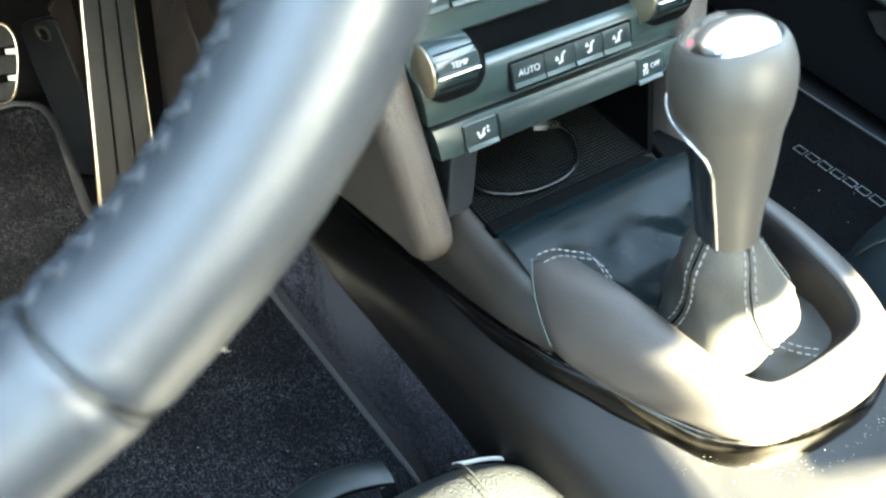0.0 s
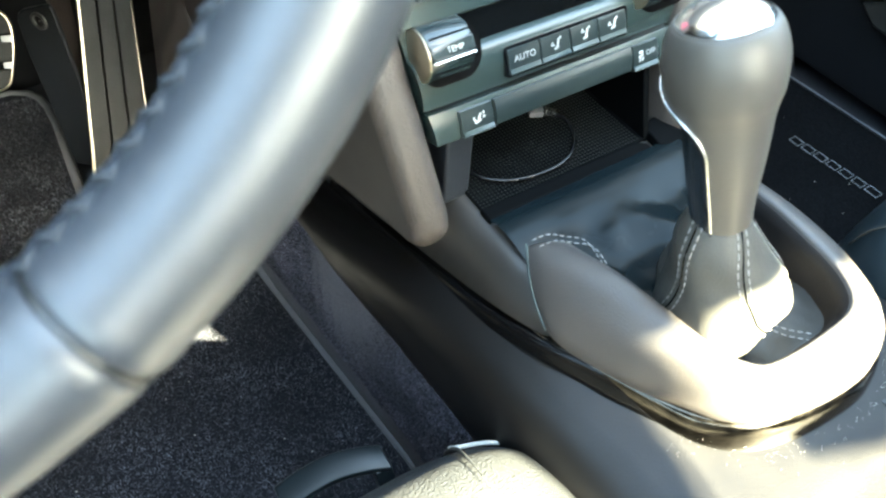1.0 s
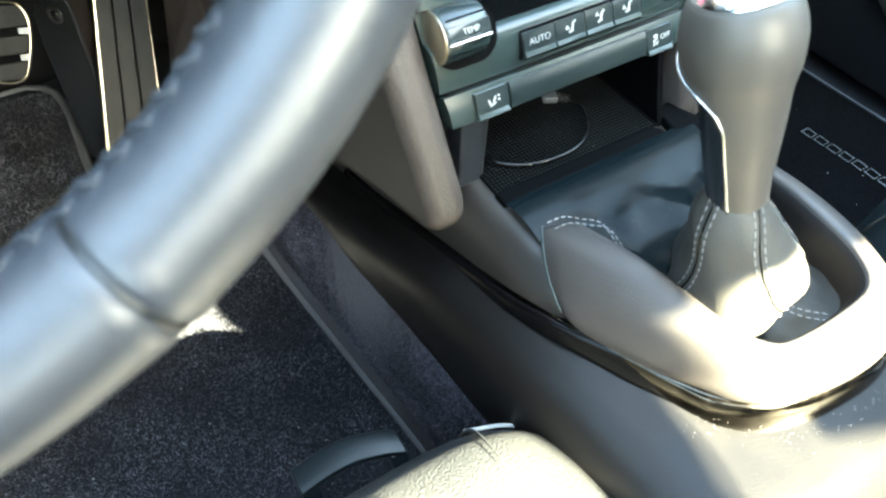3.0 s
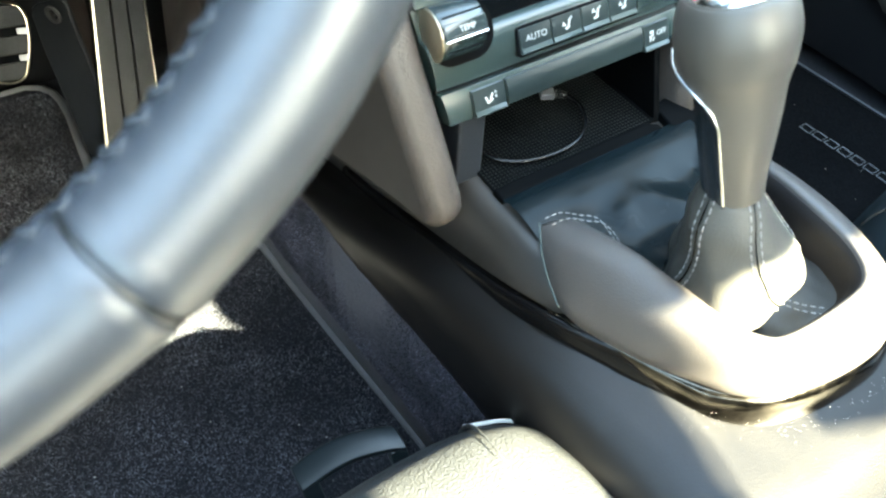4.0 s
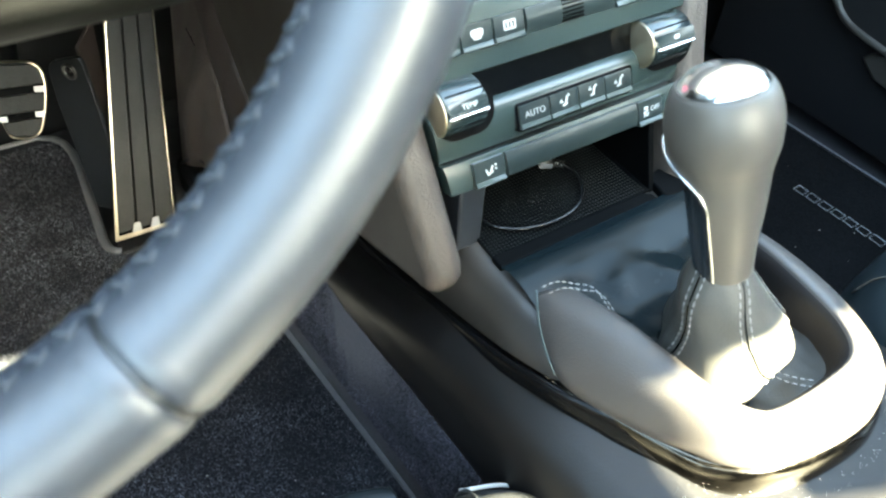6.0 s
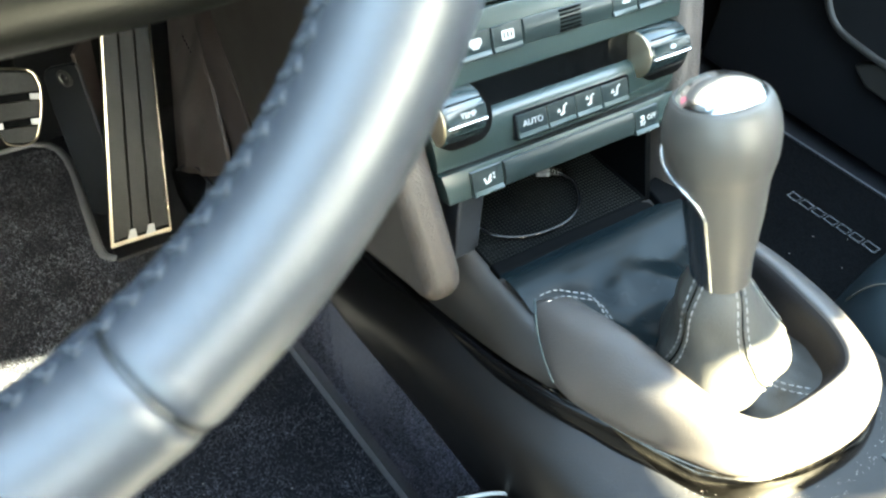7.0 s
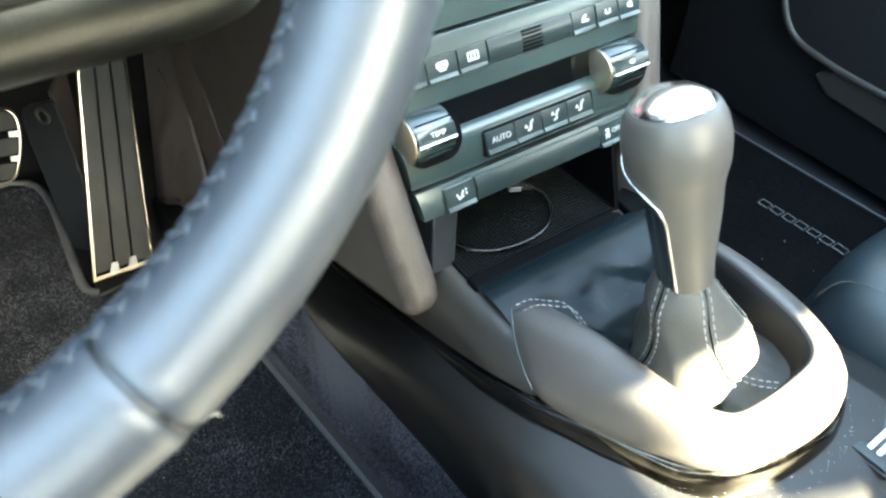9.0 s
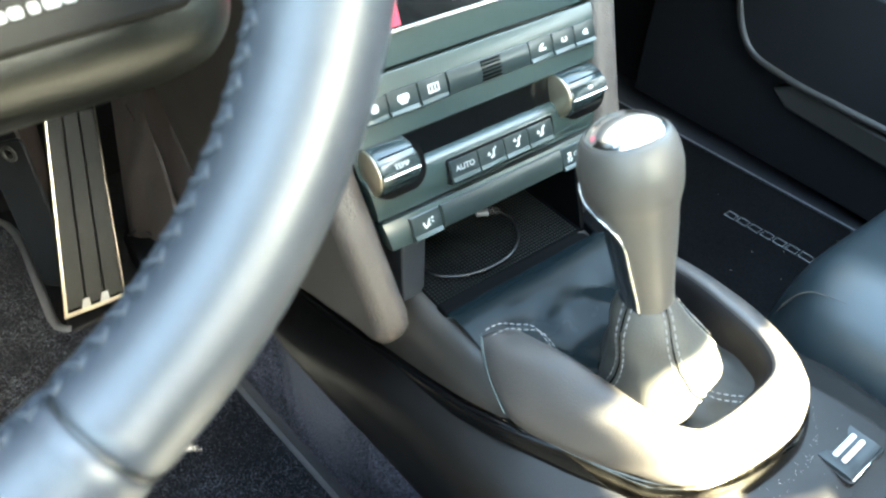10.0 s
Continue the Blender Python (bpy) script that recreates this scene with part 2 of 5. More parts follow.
def stitches(path, length, gap, r, parent, name="stitching", mat=None):
    """A row of short thread stitches along a path, as one mesh."""
    pts = [np.array(q, float) for q in path]
    d = np.r_[0, np.cumsum([np.linalg.norm(b - a) for a, b in zip(pts, pts[1:])])]
    P = np.array(pts)
    bm = bmesh.new()
    s = 0.0
    while s + length < d[-1]:
        q = [[np.interp(s + length * k / 3, d, P[:, c]) for c in range(3)] for k in range(4)]
        small = tube(q, [r * 0.6, r, r, r * 0.6], 6)
        me = bpy.data.meshes.new("tmp")
        small.to_mesh(me)
        small.free()
        bm.from_mesh(me)
        bpy.data.meshes.remove(me)
        s += length + gap
    return part(name, bm, mat or THREAD, parent)


# ---- floor and shell ----
def build_shell():
    floor = tagged(link("floor", box(-0.47, 1.05, -1.3, 1.06, -0.04, 0.0), FLOOR_CARPET, smooth=False), "dark carpeted car floor", "floor", kind="structure")
    # firewall: a sloping carpeted board under the dash
    tagged(link("wall_front", prism([(1.045, 0.0), (1.10, 0.0), (1.10, 0.95), (1.045, 0.60), (1.04, 0.28)], -0.47, 1.05, "yz"), DARK_PLASTIC, smooth=False), "dark carpeted sloping footwell wall", "wall", kind="structure")
    # left side of the body: sill, door and roof rail around the side window
    # unseen; the sill is set high to keep sky light off the console
    W = [((-1.3, -0.20), (1.1, -0.20), (1.1, 0.70), (-1.3, 0.70)),
         ((0.43, 0.70), (1.1, 0.70), (0.52, 0.955), (0.27, 0.955)),
         ((-1.3, 0.955), (0.52, 0.955), (0.42, 1.04), (-1.3, 1.04)),
         ((-1.3, 0.70), (-0.75, 0.70), (-0.75, 0.955), (-1.3, 0.955))]
    left = thing("wall_left", label="dark body side with the driver's window opening", category="wall", kind="structure")
    for o in W:
        part("side_panel", prism(list(o), -0.53, -0.47, "yz"), DARK_PLASTIC, left, smooth=False)
    # unseen window opening, its sill raised to darken the passenger footwell
    right = thing("wall_right", label="dark passenger side wall with window opening", category="wall", kind="structure")
    for o in (((-1.3, -0.04), (1.1, -0.04), (1.1, 0.80), (-1.3, 0.80)), ((-1.3, 0.935), (-0.2, 0.935), (-0.3, 1.02), (-1.3, 1.02)), ((-1.3, 0.80), (-0.75, 0.80), (-0.75, 0.935), (-1.3, 0.935)),
              ((0.12, 0.80), (0.22, 0.80), (-0.2, 1.02), (-0.3, 1.02))):
        part("side_panel", prism(list(o), 1.05, 1.11, "yz"), DARK_PLASTIC, right, smooth=False)
    # unseen roof, its openings and ribs cut to place the sun's patches
    bm = bmesh.new()
    for o in ([(-0.53, -1.3), (-0.36, -1.3), (-0.36, -0.56), (-0.53, -0.56)], [(0.660, -1.3), (1.11, -1.3), (1.11, -0.741), (0.660, -0.741)], [(-0.36, -1.3), (0.660, -1.3), (0.660, -1.20), (-0.36, -1.20)],
              [(0.440, -1.20), (0.620, -1.20), (0.535, -0.932), (0.511, -0.867), (0.515, -0.837), (0.511, -0.769), (0.500, -0.734), (0.494, -0.717), (0.453, -0.717), (0.462, -0.805), (0.483, -0.862), (0.470, -0.912)],
              [(0.372, -0.800), (0.300, -0.755), (0.0, -0.670), (-0.36, -0.590), (-0.36, -0.700), (0.0, -0.780), (0.300, -0.860), (0.370, -0.870)],
              [(0.578, -0.870), (0.588, -0.852), (0.660, -0.837), (0.660, -0.897), (0.620, -0.890)],
              [(-0.53, -0.56), (-0.36, -0.56), (0.0, -0.590), (0.268, -0.672), (0.430, -0.717), (0.494, -0.717), (0.506, -0.711), (0.515, -0.691), (0.560, -0.699), (0.600, -0.723), (0.620, -0.733), (0.660, -0.741), (1.11, -0.741), (1.11, -0.12), (-0.53, -0.12)]):
        p = prism(o, 1.03, 1.038)
        me = bpy.data.meshes.new("tmp")
        p.to_mesh(me)
        p.free()
        bm.from_mesh(me)
        bpy.data.meshes.remove(me)
    tagged(link("ceiling", bm, HEADLINER, smooth=False), "unseen dark roof cut out to shape the sunlight", "ceiling", kind="structure")
    tagged(link("wall_back", box(-0.53, 1.11, -1.36, -1.3, -0.04, 0.75), DARK_PLASTIC, smooth=False), "dark rear bulkhead of the cabin", "wall", kind="structure")
    # unseen ground, added for warm bounce from below
    tagged(link("ground", box(-40, 40, -40, 40, -0.36, -0.34), GROUND, smooth=False), "unseen paved ground added for bounced light", "ground", kind="structure")
    return floor


build_shell()


# ---- dashboard ----
def build_dash():
    dash = thing("dashboard", label="black dashboard above the footwells", category="dashboard")
    part("upper_dash", prism([(0.38, 0.60), (0.40, 0.76), (0.52, 0.80), (1.10, 0.74), (1.10, 0.55), (0.75, 0.45), (0.50, 0.50)], -0.46, 0.165, "yz"), PLASTIC, dash, bevel=0.015)
    part("passenger_dash", prism([(0.45, 0.48), (0.40, 0.56), (0.42, 0.72), (0.55, 0.77), (1.10, 0.74), (1.10, 0.40), (0.70, 0.36)], 0.40, 1.04, "yz"), DARK_PLASTIC, dash, bevel=0.02)
    part("centre_dash", prism([(0.37, 0.56), (0.42, 0.74), (0.52, 0.80), (1.10, 0.74), (1.10, 0.40), (0.60, 0.40)], 0.165, 0.40, "yz"), DARK_PLASTIC, dash, bevel=0.01)
    return dash


build_dash()

# ---- centre console ----
XC = 0.288


def build_console():
    con = thing("centre_console", label="black plastic centre console over the transmission tunnel", category="console")
    # lower body: y, carpet edge x z, shoulder x z, middle of the section
    T = [(0.75, 0.135, 0.10, 0.172, 0.12, 0.288), (0.60, 0.140, 0.16, 0.176, 0.165, 0.288), (0.468, 0.150, 0.204, 0.180, 0.212, 0.288), (0.389, 0.150, 0.219, 0.180, 0.248, 0.288), (0.307, 0.155, 0.228, 0.182, 0.285, 0.288),
         (0.239, 0.160, 0.230, 0.187, 0.305, 0.288), (0.192, 0.163, 0.230, 0.198, 0.3118, 0.292), (0.161, 0.165, 0.230, 0.210, 0.3128, 0.298), (0.130, 0.168, 0.229, 0.222, 0.3112, 0.305), (0.100, 0.171, 0.227, 0.226, 0.308, 0.312), (0.06, 0.175, 0.225, 0.220, 0.303, 0.314),
         (0.0, 0.178, 0.222, 0.212, 0.296, 0.314), (-0.3, 0.18, 0.22, 0.212, 0.29, 0.314)]
    rings, skirt = [], []
    for row in spline(T, 4):
        y, cx, cz, sx, sz, mid = row
        L = [(cx + 0.010, cz - 0.05), (cx + 0.001, cz - 0.004), (cx + 0.002, cz), (cx * 0.86 + sx * 0.14 - 0.002, cz * 0.6 + sz * 0.4), (cx * 0.64 + sx * 0.36 - 0.003, cz * 0.24 + sz * 0.76), (cx * 0.26 + sx * 0.74 - 0.003, cz * 0.08 + sz * 0.92), (sx - 0.002, sz - 0.0035), (sx + 0.002, sz - 0.001), (sx + 0.008, sz)]
        R = [(2 * mid - a, b) for a, b in L[::-1]]
        rings.append([(a, y, b) for a, b in L + R])
        fl = float(np.interp(y, [-0.3, 0.29, 0.53, 0.75], [0.180, 0.164, 0.137, 0.125]))
        skirt.append([(fl, y, 0.0), (fl + 0.003, y, 0.05), (cx + 0.003, y, cz - 0.012), (cx + 0.006, y, cz - 0.001), (cx + 0.03, y, cz - 0.001), (cx + 0.03, y, 0.0)])
    part("lower_body", loft(rings), SHELL, con, "satin black plastic lower shell")
    part("side_carpet", loft(skirt), SIDE_CARPET, con, "dark carpet on the tunnel side")
    part("side_carpet", loft([[(2 * XC - a + 0.02, y, b) for a, y, b in r] for r in skirt]), SIDE_CARPET, con)
    # upper body: sides between the gap line and the tray edge
    U = [(0.62, 0.183, 0.175, 0.200, 0.30, 0.30), (0.468, 0.187, 0.224, 0.200, 0.33, 0.335), (0.358, 0.188, 0.267, 0.203, 0.333, 0.337), (0.30, 0.189, 0.289, 0.204, 0.334, 0.338), (0.258, 0.190, 0.305, 0.205, 0.335, 0.338),
         (0.22, 0.194, 0.318, 0.206, 0.335, 0.338), (0.18, 0.212, 0.318, 0.222, 0.330, 0.335), (0.14, 0.236, 0.318, 0.244, 0.330, 0.334), (0.118, 0.258, 0.318, 0.265, 0.330, 0.334)]
    rings = []
    for row in spline(U, 4):
        y, gx, gz, tx, tz, zt = row
        L = [(gx + 0.006, gz - 0.03), (gx + 0.003, gz + 0.001), (gx, gz + 0.003), (tx - 0.003, tz - 0.006), (tx, tz), (tx + 0.006, zt)]
        R = [(2 * XC - a, b) for a, b in L[::-1]]
        rings.append([(a, y, b) for a, b in L + R])
    part("upper_body", loft(rings), PLASTIC, con, "black grained plastic upper shell")
    # storage tray under the panel: lining, side walls, ceiling, lip
    part("tray_wall", prism([(0.198, 0.3035), (0.217, 0.3035), (0.223, 0.400), (0.198, 0.400)], 0.336, 0.390), DARK_GREY, con, "grey inner wall of the tray", bevel=0.002)
    part("tray_wall", prism([(0.283, 0.337), (0.305, 0.398), (0.42, 0.40), (0.42, 0.337)], 0.347, 0.352, "yz"), RECESS_SHADE, con, "inner wall of the tray with its shade in the colour", bevel=0.001)
    part("tray_back", box(0.205, 0.356, 0.372, 0.378, 0.336, 0.40), RECESS_SHADE, con, smooth=False)
    part("tray_lip", prism([(0.2125, 0.2855), (0.338, 0.2835), (0.345, 0.279), (0.345, 0.272), (0.2125, 0.274)], 0.337, 0.3425), RECESS_SHADE, con, bevel=0.0018)
    part("tray_corner", prism([(0.352, 0.293), (0.366, 0.296), (0.378, 0.262), (0.366, 0.255), (0.349, 0.272)], 0.336, 0.3445), RECESS_SHADE, con, bevel=0.002)
    lining = part("tray_lining", box(0.214, 0.349, 0.284, 0.374, 0.3385, 0.3405), RECESS_SHADE, con, "black rubber lining with a grid of small studs", smooth=False)
    bm = bmesh.new()
    nx, ny = 50, 32
    for i in range(nx):
        for j in range(ny):
            x, y = 0.2155 + 0.0026 * i, 0.2862 + 0.0026 * j
            q = [bm.verts.new((x + a, y + b, 0.3405)) for a, b in ((-0.00068, -0.00068), (0.00068, -0.00068), (0.00068, 0.00068), (-0.00068, 0.00068))]
            t = [bm.verts.new((x + a, y + b, 0.3411)) for a, b in ((-0.00042, -0.00042), (0.00042, -0.00042), (0.00042, 0.00042), (-0.00042, 0.00042))]
            bm.faces.new(t)
            for k in range(4):
                bm.faces.new((q[k], q[(k + 1) % 4], t[(k + 1) % 4], t[k]))
    part("stud", bm, STUD, lining, smooth=False)["kind"] = "stuff"
    return con


console = build_console()


def build_cable():
    cable = thing("charging_cable", label="black charging cable coiled on the tray lining", category="cable")
    loop = spline([(0.3000, 0.3350, 0.3465), (0.3060, 0.3290, 0.3455), (0.3085, 0.318, 0.344), (0.300, 0.302, 0.3435), (0.284, 0.292, 0.3435), (0.262, 0.290, 0.3435), (0.240, 0.296, 0.3435), (0.226, 0.309, 0.344), (0.224, 0.330, 0.344), (0.232, 0.352, 0.344), (0.250, 0.368, 0.345)], 8)
    part("cord", tube(loop, 0.0015, 10), GLOSS, cable)
    part("plug", box(-0.0042, 0.0042, -0.0050, 0.0050, -0.0024, 0.0024, pose(0.2945, 0.338, 0.3465, 0, 0, 62)), PANEL_LIGHT, cable, "grey plug", bevel=0.001)
    for k in range(4):
        part("strain_relief", tube([(0.3000 + 0.0018 * k, 0.3350 - 0.0012 * k, 0.3465 - 0.0003 * k), (0.3009 + 0.0018 * k, 0.3344 - 0.0012 * k, 0.3465 - 0.0003 * k)], 0.0030 - 0.0002 * k, 12), GLOSS_SOFT, cable)


def build_cheek(inner_low, inner_high, side):
    """The leather cheek beside the control panel, with its rounded rear edge."""
    ob = thing("console_side_trim", label="taupe leather side trim of the centre console", category="trim panel", group="console side trims")
    prof = [(0.2800, 0.352), (0.2795, 0.340), (0.2840, 0.331), (0.2930, 0.325), (0.306, 0.320), (0.36, 0.300), (0.43, 0.270), (0.52, 0.232), (0.60, 0.20), (0.605, 0.24), (0.67, 0.325), (0.68, 0.40), (0.66, 0.56), (0.375, 0.56), (0.348, 0.50), (0.315, 0.425)]
    bm = bmesh.new()
    rows = []
    for d in (0.0, 0.027):
        rows.append([bm.verts.new((np.interp(z, [0.32, 0.50], [inner_low, inner_high]) + side * d, y, z)) for y, z in prof])
    bm.faces.new(rows[0])
    bm.faces.new(rows[1][::-1])
    n = len(prof)
    for k in range(n):
        bm.faces.new((rows[0][k], rows[1][k], rows[1][(k + 1) % n], rows[0][(k + 1) % n]))
    part("leather_cover", bm, BROWN_LEATHER, ob, bevel=0.011, seg=5)
    return ob


build_cheek(0.193, 0.178, -1)
build_cheek(0.364, 0.386, 1)


# ---- control panel ----
K = 1.05
PM = pose(0.281, 0.311, 0.415, 67.2, 0, 0)


def lettering(body, size, at, mat, parent, name="lettering"):
    """Raised words as a thin mesh, on the plane at."""
    cu = bpy.data.curves.new(name, "FONT")
    cu.body, cu.size, cu.align_x, cu.align_y, cu.extrude = body, size, "CENTER", "CENTER", 0.0001
    tmp = bpy.data.objects.new(name, cu)
    me = bpy.data.meshes.new_from_object(tmp)
    bpy.data.objects.remove(tmp)
    me.transform(at)
    me.materials.clear()
    me.materials.append(mat)
    ob = new(name, me)
    ob.parent = parent
    return ob


def build_panel():
    pan = thing("climate_control_panel", PM, label="grey climate control panel with black push buttons", category="control panel")

    def pv(z):
        return (z - 0.428) * 1.0847 * K

    def pu(x):
        return (x - 0.268) * K

    def half(v):
        return float(np.interp(v, [-0.03, 0.08], [0.0895, 0.103]))

    def strip(name, v0, v1, mat, d=0.0, depth=0.012, lab=""):
        """A fascia strip with a softly rolled lower and upper edge."""
        bulge = min(0.0032, (v1 - v0) * 0.10)
        face = [(v0 + (v1 - v0) * f, d - bulge + bulge * math.sin(math.pi * (0.08 + 0.84 * f)) ** 0.8) for f in (0, 0.02, 0.06, 0.14, 0.25, 0.4, 0.55, 0.7, 0.82, 0.91, 0.96, 0.985, 1.0)]
        rows = [(v0, d - depth)] + face + [(v1, d - depth)]
        cols = [(-1 + 2 * k / 12) for k in range(13)]
        return part(name, loft([[(q * half(v), v, w - 0.0012 * q ** 6) for v, w in rows] for q in cols]), mat, pan, lab, bevel=0.0003)
    g1, g2, bot = pv(0.4975), pv(0.4215), pv(0.404)
    strip("screen_surround", g1 + 0.0011, g1 + 0.075, PANEL, 0.001)
    # main fascia: a convex lower band, the recess of the display, a flat upper band
    rows = [(g2 + 0.0009, -0.012), (g2 + 0.0009, -0.0046)] + [(pv(z), w) for z, w in ((0.4230, -0.0046), (0.4255, -0.0032), (0.4300, -0.0015), (0.4360, -0.0003), (0.4405, 0.0), (0.4440, -0.0010), (0.4462, -0.0031), (0.4475, -0.0060), (0.4480, -0.0066), (0.4624, -0.0066), (0.4630, -0.0012), (0.4640, 0.0), (0.4720, 0.0005), (0.4880, 0.0005), (0.4930, -0.0002))] + [(g1 - 0.0016, -0.0012), (g1 - 0.0009, -0.0025), (g1 - 0.0009, -0.012)]
    part("main_fascia", loft([[(q * half(v), v, w - 0.0012 * q ** 6) for v, w in rows] for q in [-1 + k / 6 for k in range(13)]]), PANEL, pan, bevel=0.0003)
    strip("lower_strip", bot, g2 - 0.0009, PANEL)
    part("backing", box(-0.088, 0.088, bot + 0.001, g1 + 0.07, -0.02, -0.006), GLOSS, pan, smooth=False)

    def slope(name, a, b, c, e, low, high, mat, parent, lab=""):
        """A cap from u a to b and v c to e whose face leans out from low (bottom) to high (top)."""
        rows = [(c, -0.004), (c, low - 0.0004), (c + 0.0005, low), (e - 0.0008, high), (e, high - 0.0008), (e, -0.004)]
        return part(name, loft([[(u, v, w) for v, w in rows] for u in (a, a + 0.0003, b - 0.0003, b)]), mat, parent, lab, bevel=0.0004)

    def key(x0, x1, z0, z1, d=0.0022, lab=""):
        a, b, c, e = pu(x0), pu(x1), pv(z0), pv(z1)
        rows = [(c, -0.004)] + [(c + (e - c) * f, d * (0.55 + 0.45 * math.sin(math.pi * (0.12 + 0.80 * f)))) for f in (0.0, 0.05, 0.15, 0.3, 0.45, 0.6, 0.75, 0.88, 0.96, 1.0)] + [(e, -0.004)]
        k = part("button", loft([[(u, v, w) for v, w in rows] for u in (a + 0.0002, a + 0.0005, b - 0.0005, b - 0.0002)]), BUTTON, pan, lab, bevel=0.0003)
        slope("lamp_bar", a + 0.0004, b - 0.0004, c - 0.0002, c + 0.0030, d + 0.0012, d + 0.0004, BAR, k, "grey raised bar")
        return k, (a + b) / 2, (c + e) / 2 + 0.0012, d + 0.0002

    def mark(pieces, k, u, v, d):
        """White print: flat bars given as (du, dv, length, width, turn)."""
        bm = bmesh.new()
        for du, dv, ln, wd, turn in pieces:
            o = prism([(p, q) for p, q in rounded(ln, wd, min(ln, wd) * 0.3, 2)], 0, 0.0002)
            bmesh.ops.transform(o, matrix=pose(u + du, v + dv, d, 0, 0, turn), verts=o.verts[:])
            me = bpy.data.meshes.new("tmp")
            o.to_mesh(me)
            o.free()
            bm.from_mesh(me)
            bpy.data.meshes.remove(me)
        return part("symbol", bm, WHITE, k, "white symbol", smooth=False)

    SEAT_ICON = [(0.0012, 0.0008, 0.0045, 0.0014, 75), (0.0000, -0.0020, 0.0036, 0.0013, 15), (0.0030, 0.0032, 0.0014, 0.0014, 45)]
    row = [key(x0, x1, 0.4275, 0.4398) for x0, x1 in ((0.2312, 0.2525), (0.2528, 0.2735), (0.2738, 0.2935), (0.2938, 0.3145))]
    for k, du in zip(row[1:], (-0.0030, -0.0022, -0.0030)):
        dv = {-0.0022: 0.0022}.get(du, 0.0006)
        mark(SEAT_ICON + [(du, dv, 0.0026, 0.0010, 60), (du + 0.0008, dv - 0.0006, 0.0022, 0.0010, -20)], *k)
    k, u, v, d = row[0]
    lettering("AUTO", 0.0054, pose(u, v, d + 0.0002), WHITE, k)
    part("key_bezel", prism([(p + (pu(0.2312) + pu(0.3145)) / 2, q + (pv(0.4275) + pv(0.4398)) / 2) for p, q in rounded(pu(0.3145) - pu(0.2312) + 0.0034, pv(0.4398) - pv(0.4275) + 0.0036, 0.0024)], -0.005, 0.0006), GLOSS, pan, "black frame round the keys", smooth=False)
    top = [key(x0, x1, 0.4745, 0.4870) for x0, x1 in ((0.1835, 0.2000), (0.2010, 0.2208), (0.2218, 0.2415), (0.3055, 0.3245), (0.3253, 0.3435), (0.3440, 0.3620))]
    mark([(0, 0, 0.0050, 0.0050, 0)], *top[0])
    mark([(0, 0.0006, 0.0080, 0.0040, 0), (0, -0.0018, 0.0050, 0.0022, 0)], *top[1])
    mark([(0, 0.0022, 0.0080, 0.0010, 0), (0, -0.0022, 0.0080, 0.0010, 0), (-0.0036, 0, 0.0010, 0.0050, 0), (0.0036, 0, 0.0010, 0.0050, 0), (-0.0012, 0, 0.0010, 0.0030, 0), (0.0012, 0, 0.0010, 0.0030, 0)], *top[2])
    mark([(0, 0.0010, 0.0042, 0.0016, 30), (0.0006, -0.0014, 0.0060, 0.0016, 0)], *top[3])
    mark([(-0.0018, 0, 0.0030, 0.0012, 80), (0.0018, 0, 0.0030, 0.0012, 100), (0, -0.0014, 0.0030, 0.0010, 0)], *top[4])
    mark([(0, 0, 0.0044, 0.0030, 20), (0.0014, -0.0016, 0.0030, 0.0012, 0)], *top[5])
    k = key(0.1965, 0.2175, 0.4050, 0.4185)
    mark([(-0.0022, -0.0006, 0.0012, 0.0036, 20), (0.0000, -0.0020, 0.0044, 0.0011, 20), (0.0012, 0.0006, 0.0040, 0.0012, 60), (0.0042, 0.0022, 0.0014, 0.0014, 45), (0.0042, -0.0002, 0.0014, 0.0014, 45)], *k)
    k, u, v, d = key(0.3190, 0.3390, 0.4040, 0.4180)
    mark([(-0.0044, 0.0020, 0.0034, 0.0020, 0), (-0.0046, -0.0004, 0.0040, 0.0012, 20), (-0.0054, -0.0026, 0.0028, 0.0010, 60), (-0.0030, -0.0026, 0.0028, 0.0010, 60)], k, u, v, d)
    lettering("OFF", 0.0046, pose(u + 0.0036, v + 0.0004, d + 0.0002), WHITE, k)
    # blank covers between the keys
    for x0, x1, z0, z1 in ((0.2425, 0.3047, 0.4745, 0.4870), (0.2190, 0.3180, 0.4050, 0.4185)):
        rows = [(pv(z0), -0.004)] + [(pv(z0) + (pv(z1) - pv(z0)) * f, 0.0003 + 0.0024 * math.sin(math.pi * (0.1 + 0.75 * f))) for f in (0, 0.1, 0.25, 0.4, 0.55, 0.7, 0.85, 0.95, 1.0)] + [(pv(z1), -0.004)]
        part("blank_cover", loft([[(u, v, w) for v, w in rows] for u in (pu(x0), pu(x1))]), BUTTON, pan, "satin dark blank cover", bevel=0.0003)
    # recessed display and the black dishes round the thumb wheels
    part("display", box(pu(0.200), pu(0.336), pv(0.4481), pv(0.4623), -0.0080, -0.0060), DISPLAY, pan, "dark unlit display", smooth=False)
    for x0, x1 in ((0.1790, 0.2055), (0.3230, 0.3550)):
        vc = pv(0.4510 if x0 < 0.2 else 0.4500)
        du, wide = (0.0055, 0.0120) if x0 < 0.2 else (0.0070, 0.0090)
        part("wheel_dish", prism([(p + (pu(x0) + pu(x1)) / 2 + du, q + vc - 0.0045) for p, q in rounded(pu(x1) - pu(x0) + wide, 0.031, 0.013, 10)], -0.0064, 0.0006), GAP, pan, smooth=False)
